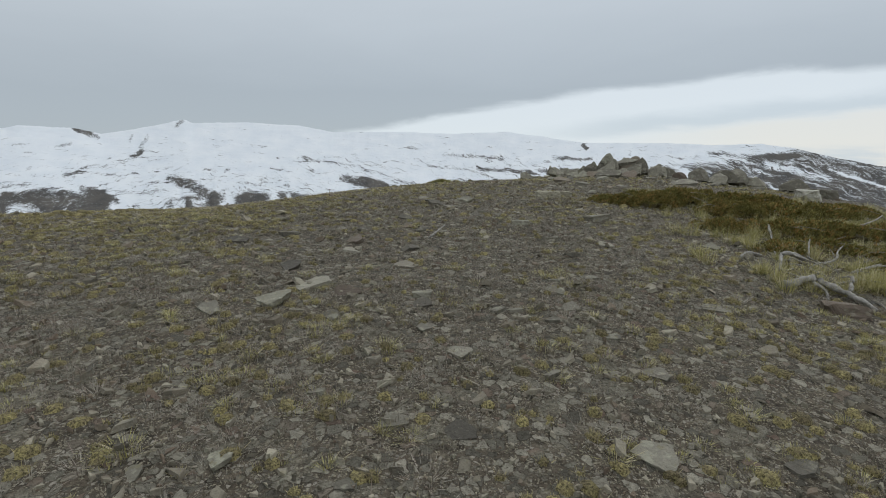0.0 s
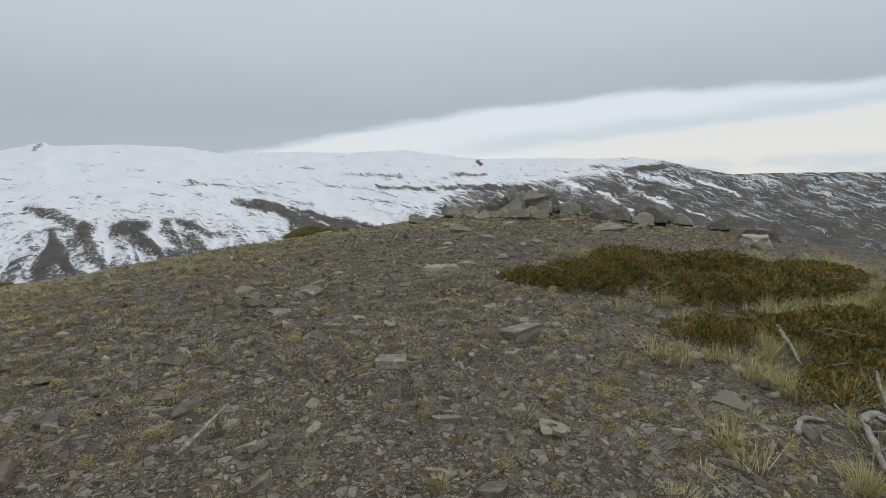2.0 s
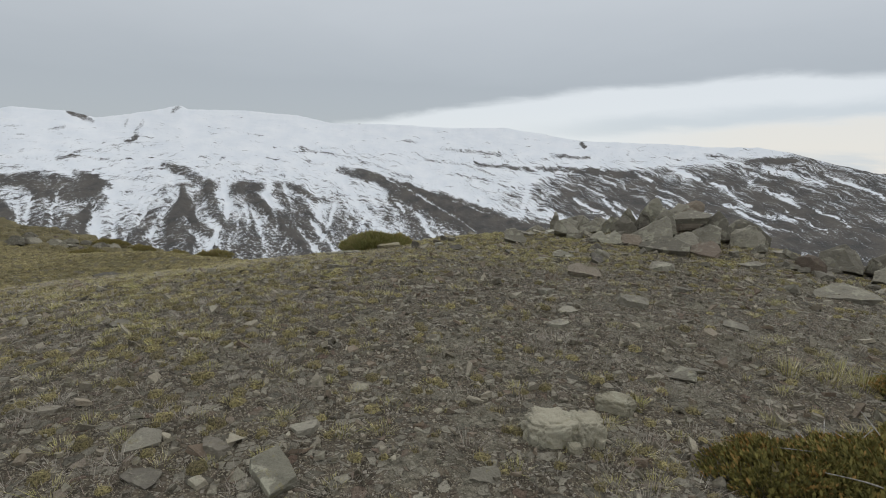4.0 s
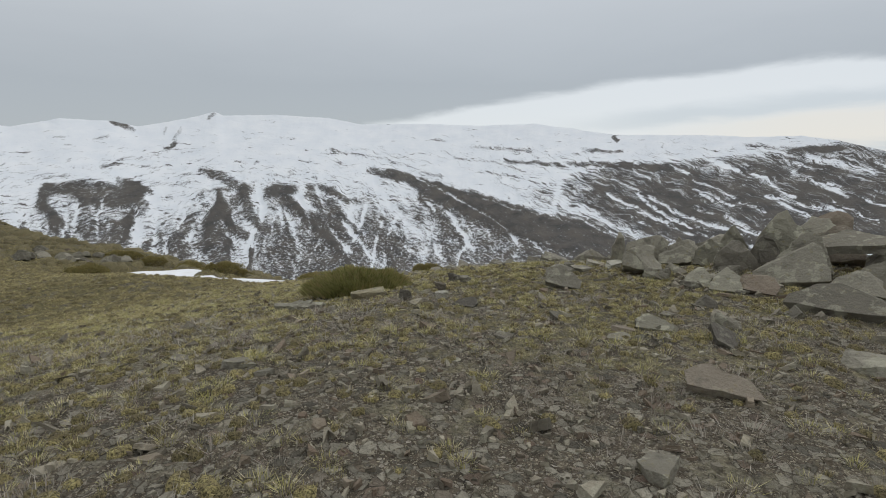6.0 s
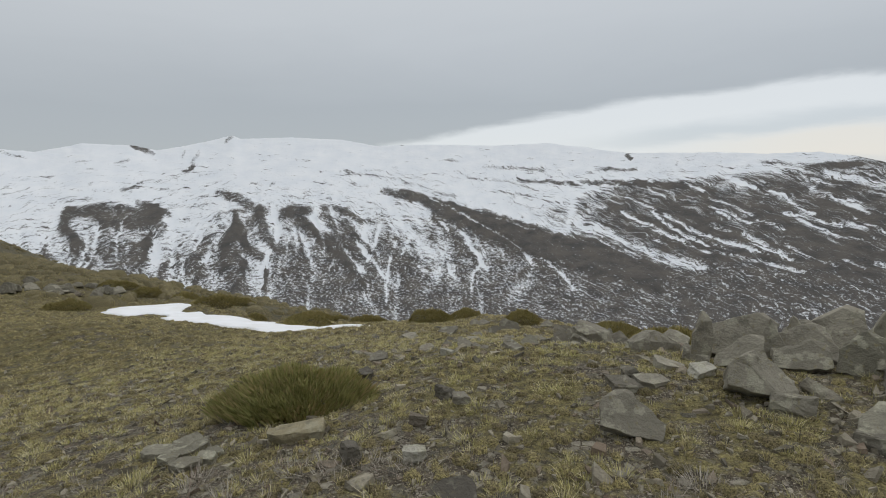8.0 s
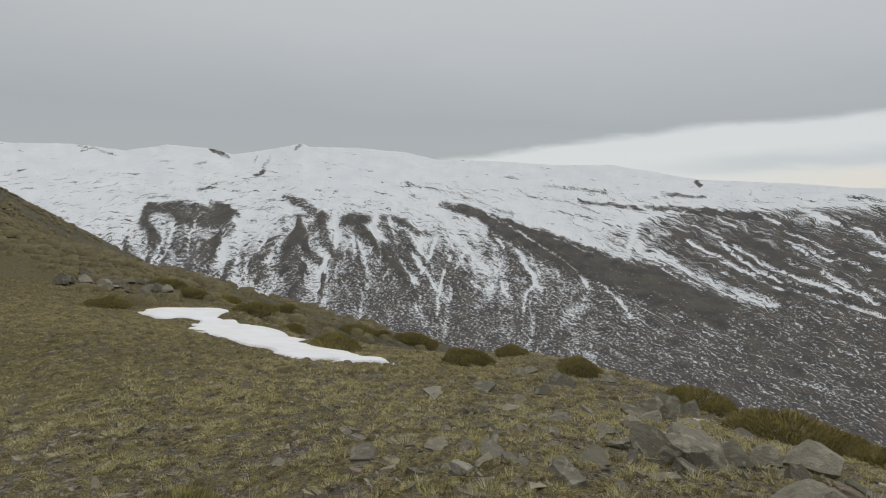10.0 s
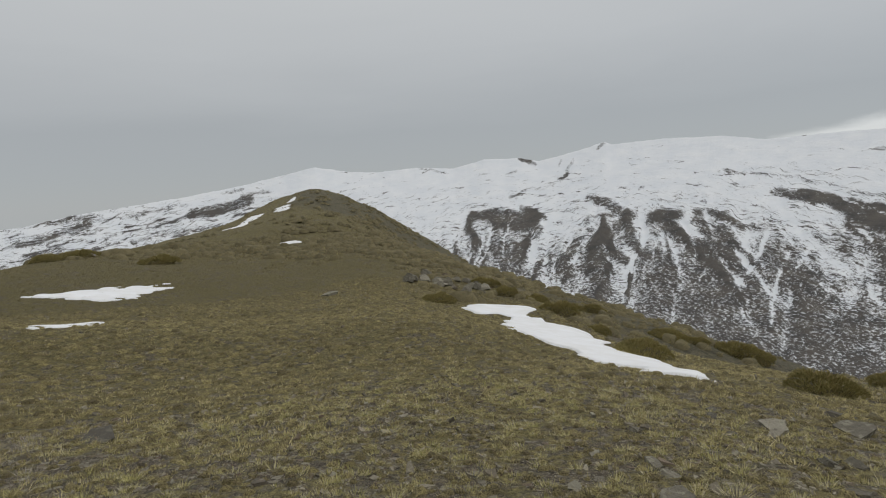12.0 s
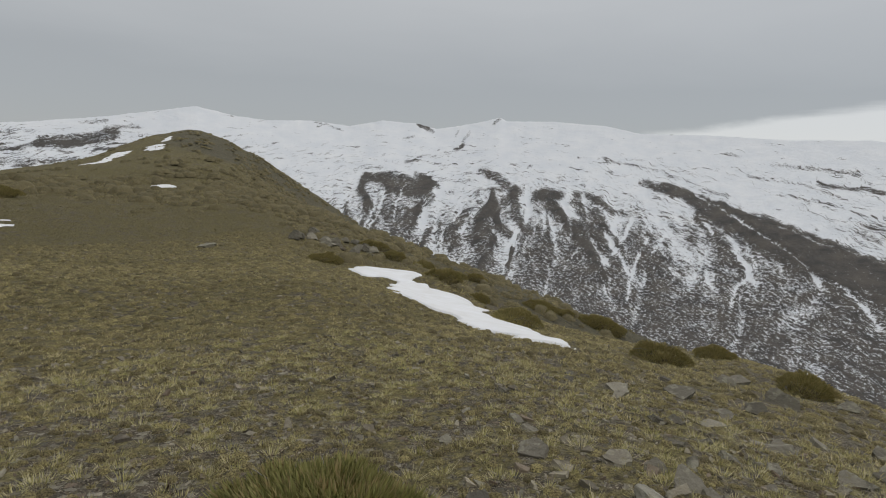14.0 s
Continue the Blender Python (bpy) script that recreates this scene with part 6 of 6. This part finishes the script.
for i, (x_, y_, rx_, ry_, h_) in enumerate([
        (-18.9, 19.9, 0.99, 0.69, 0.87), (-14.6, 23.9, 1.57, 1.10, 1.41), (-6.4, 15.9, 0.98, 0.68, 0.80), (-19.4, 28.5, 1.25, 0.88, 1.10), (-21.8, 28.5, 1.12, 0.79, 1.03), (-21.9, 38.6, 1.40, 0.98, 1.13), (-11.8, 40.7, 2.42, 1.70, 1.75), (-10.7, 42.5, 1.60, 1.12, 1.25), (-13.8, 26.4, 0.91, 0.64, 0.84), (-14.1, 35.4, 1.38, 0.97, 0.95), (-25.2, 30.2, 1.24, 0.87, 1.00), (-13.1, 37.4, 1.03, 0.72, 0.81), (-47.5, 14.3, 2.17, 1.52, 1.91), (-61.4, 10.6, 2.41, 1.68, 1.66), (-58.7, 7.7, 1.96, 1.37, 1.44),
        (-1.54, 12.2, 0.52, 0.4, 0.6), (-1.04, 15.9, 0.5, 0.35, 0.45), (0.66, 13.2, 0.52, 0.4, 0.6), (2.6, 11.3, 0.62, 0.45, 0.42), (3.25, 9.5, 0.85, 0.55, 0.6), (3.95, 8.9, 0.4, 0.3, 0.3)]):
    h_ = min(h_ * 0.6, 0.55 + 0.1 * rx_)
    rx_, ry_ = rx_ * (0.8 if rx_ > 1.5 else 1.0), ry_ * (0.8 if rx_ > 1.5 else 1.0)
    big = max(rx_, h_)
    shrub("heath_shrub", "rounded olive-brown heath shrub on the grassy slope" if big > 0.7 else "small olive-brown heath shrub on the slope", x_, y_, rx_, ry_, h_, 200 + i, M_HEATH,
          4600, max(0.07, 0.11 * big), 1.0, 1.0, i * 37, SLOPE, 3, slim=0.09)

# distant heath on the hill and the flank, too many to count
n = 5200
hs, hp = rng.uniform(14, 175, n), rng.normal(4, 17, n)
dens = np.clip(np.where(hp > 6 + 0.02 * hs, 0.45, 0.0) + np.exp(-((hs - 62) / 12) ** 2) * 0.9 + 0.1 * np.clip((hs - 70) / 20, 0, 1) + 0.5 * np.clip((110 - hs) / 30, 0.5, 1) * waves(hs, hp, 9, 91), 0, 1) * (hp < 45)
ok = (rng.random(n) < dens) & ~((hp < 6) & (hs < 44))
hs, hp = hs[ok], hp[ok]
hx, hy = OX + hs * AX + hp * AY, OY + hs * AY - hp * AX
ok = keep_clear(hx, hy) & (inside(hx, hy, SNOW_EDGE) < -1.0) & (np.hypot(hx + 60.5, hy - 32.4) > 3.2)
hx, hy = hx[ok], hy[ok]
size = rng.uniform(0.3, 1.0, len(hx)) ** 1.5 * (1 + 0.6 * np.exp(-((np.hypot(hx, hy) - 66) / 14) ** 2))
HX, HY = np.repeat(hx, 4) + rng.normal(0, 0.4, len(hx) * 4), np.repeat(hy, 4) + rng.normal(0, 0.4, len(hx) * 4)
wide = np.repeat(size, 4) * rng.uniform(0.7, 1.5, len(HX))
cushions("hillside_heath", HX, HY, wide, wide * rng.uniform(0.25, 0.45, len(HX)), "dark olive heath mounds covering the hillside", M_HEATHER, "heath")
v, l, c = blades(HX, HY, land(HX, HY) + wide * 0.12, 14, wide * 0.28, 0.03, 0.9, 0.3, wide * 0.5, True)
tagged(sheet("hillside_sprigs", v, l, c, M_HEATH), "olive heath sprigs on the hillside", "heath", kind="stuff")

# ---- dead roots and branches ----
def dead_branch(label, pieces, r0):
    x0, y0 = pieces[0][0][0], pieces[0][0][1]
    thing = new("dead_branch")
    thing.matrix_basis = pose(x0, y0, ground_z(x0, y0))
    for k, line in enumerate(pieces):
        pts = [(px - x0, py - y0, ground_z(px, py) - ground_z(x0, y0) + pz) for px, py, pz in line]
        limb("limb", pts, r0 * (1.0 if k == 0 else 0.5), r0 * (0.45 if k == 0 else 0.15), M_WOOD, thing, k * 3 + int(x0 * 100), 7, r0 * 0.25)
    return tagged(thing, label, "branch", "bleached dead branches")


dead_branch("thick bleached dead root twisted on bare soil", [[(2.38, -6.30, 0.03), (2.48, -6.30, 0.05), (2.66, -6.24, 0.09), (2.78, -6.36, 0.08), (2.86, -6.50, 0.06), (2.93, -6.70, 0.02)],
            [(2.88, -6.45, 0.08), (2.97, -6.33, 0.12), (3.03, -6.23, 0.12), (2.97, -6.2, 0.10)], [(2.86, -6.5, 0.05), (2.98, -6.58, 0.04), (3.05, -6.72, 0.01)], [(2.66, -6.24, 0.07), (2.7, -6.4, 0.04), (2.66, -6.5, 0.0)]], 0.042)
dead_branch("crooked pale dead branch beside juniper", [[(3.07, -5.48, 0.04), (2.96, -5.44, 0.08), (2.80, -5.53, 0.09), (2.70, -5.70, 0.05), (2.62, -5.85, 0.02), (2.76, -5.83, 0.04)], [(2.96, -5.44, 0.07), (3.08, -5.6, 0.05), (3.15, -5.75, 0.01)]], 0.026)
dead_branch("short bleached dead twig on soil", [[(2.39, -5.51, 0.01), (2.50, -5.42, 0.05), (2.65, -5.42, 0.03)]], 0.02)
dead_branch("long thin grey dead branch over juniper", [[(3.31, -5.84, 0.03), (3.67, -5.65, 0.08), (3.97, -5.49, 0.09), (4.40, -5.15, 0.14)], [(3.67, -5.65, 0.08), (3.8, -5.72, 0.12), (3.95, -5.8, 0.1)]], 0.018)
dead_branch("forked grey dead twig on soil", [[(2.96, -6.2, 0.03), (3.16, -6.15, 0.06), (3.44, -6.11, 0.05)], [(3.16, -6.15, 0.06), (3.25, -6.0, 0.1), (3.4, -5.95, 0.08)]], 0.014)
dead_branch("grey dead twig among juniper", [[(3.17, -5.6, 0.03), (3.40, -5.47, 0.07), (3.55, -5.27, 0.1), (3.75, -5.05, 0.12)], [(3.4, -5.47, 0.07), (3.42, -5.35, 0.14)]], 0.014)
dead_branch("bleached dead stick among juniper", [[(4.65, -4.03, 0.16), (5.0, -3.8, 0.22), (5.3, -3.55, 0.26)]], 0.014)
dead_branch("bleached dead stick among juniper", [[(3.38, -4.2, 0.12), (3.28, -4.42, 0.1), (3.18, -4.68, 0.03)]], 0.02)
dead_branch("small upright dead twig on soil", [[(3.19, -5.37, 0.02), (3.28, -5.2, 0.1), (3.34, -5.1, 0.18)]], 0.014)
twigs = random.Random(31)
for k in range(14):
    x_, y_, a_ = twigs.uniform(2.7, 4.2), twigs.uniform(-6.2, -5.1), twigs.uniform(0, 6.28)
    l_ = twigs.uniform(0.15, 0.4)
    dead_branch("thin grey dead twig on the ground", [[(x_, y_, 0.01), (x_ + l_ * 0.5 * math.cos(a_), y_ + l_ * 0.5 * math.sin(a_), twigs.uniform(0.03, 0.09)), (x_ + l_ * math.cos(a_ + 0.5), y_ + l_ * math.sin(a_ + 0.5), 0.02)]], 0.009)
dead_branch("thin grey dead stick across slate", [[(-0.98, -5.4, 0.05), (-0.9, -5.25, 0.08), (-0.82, -5.08, 0.12)]], 0.014)
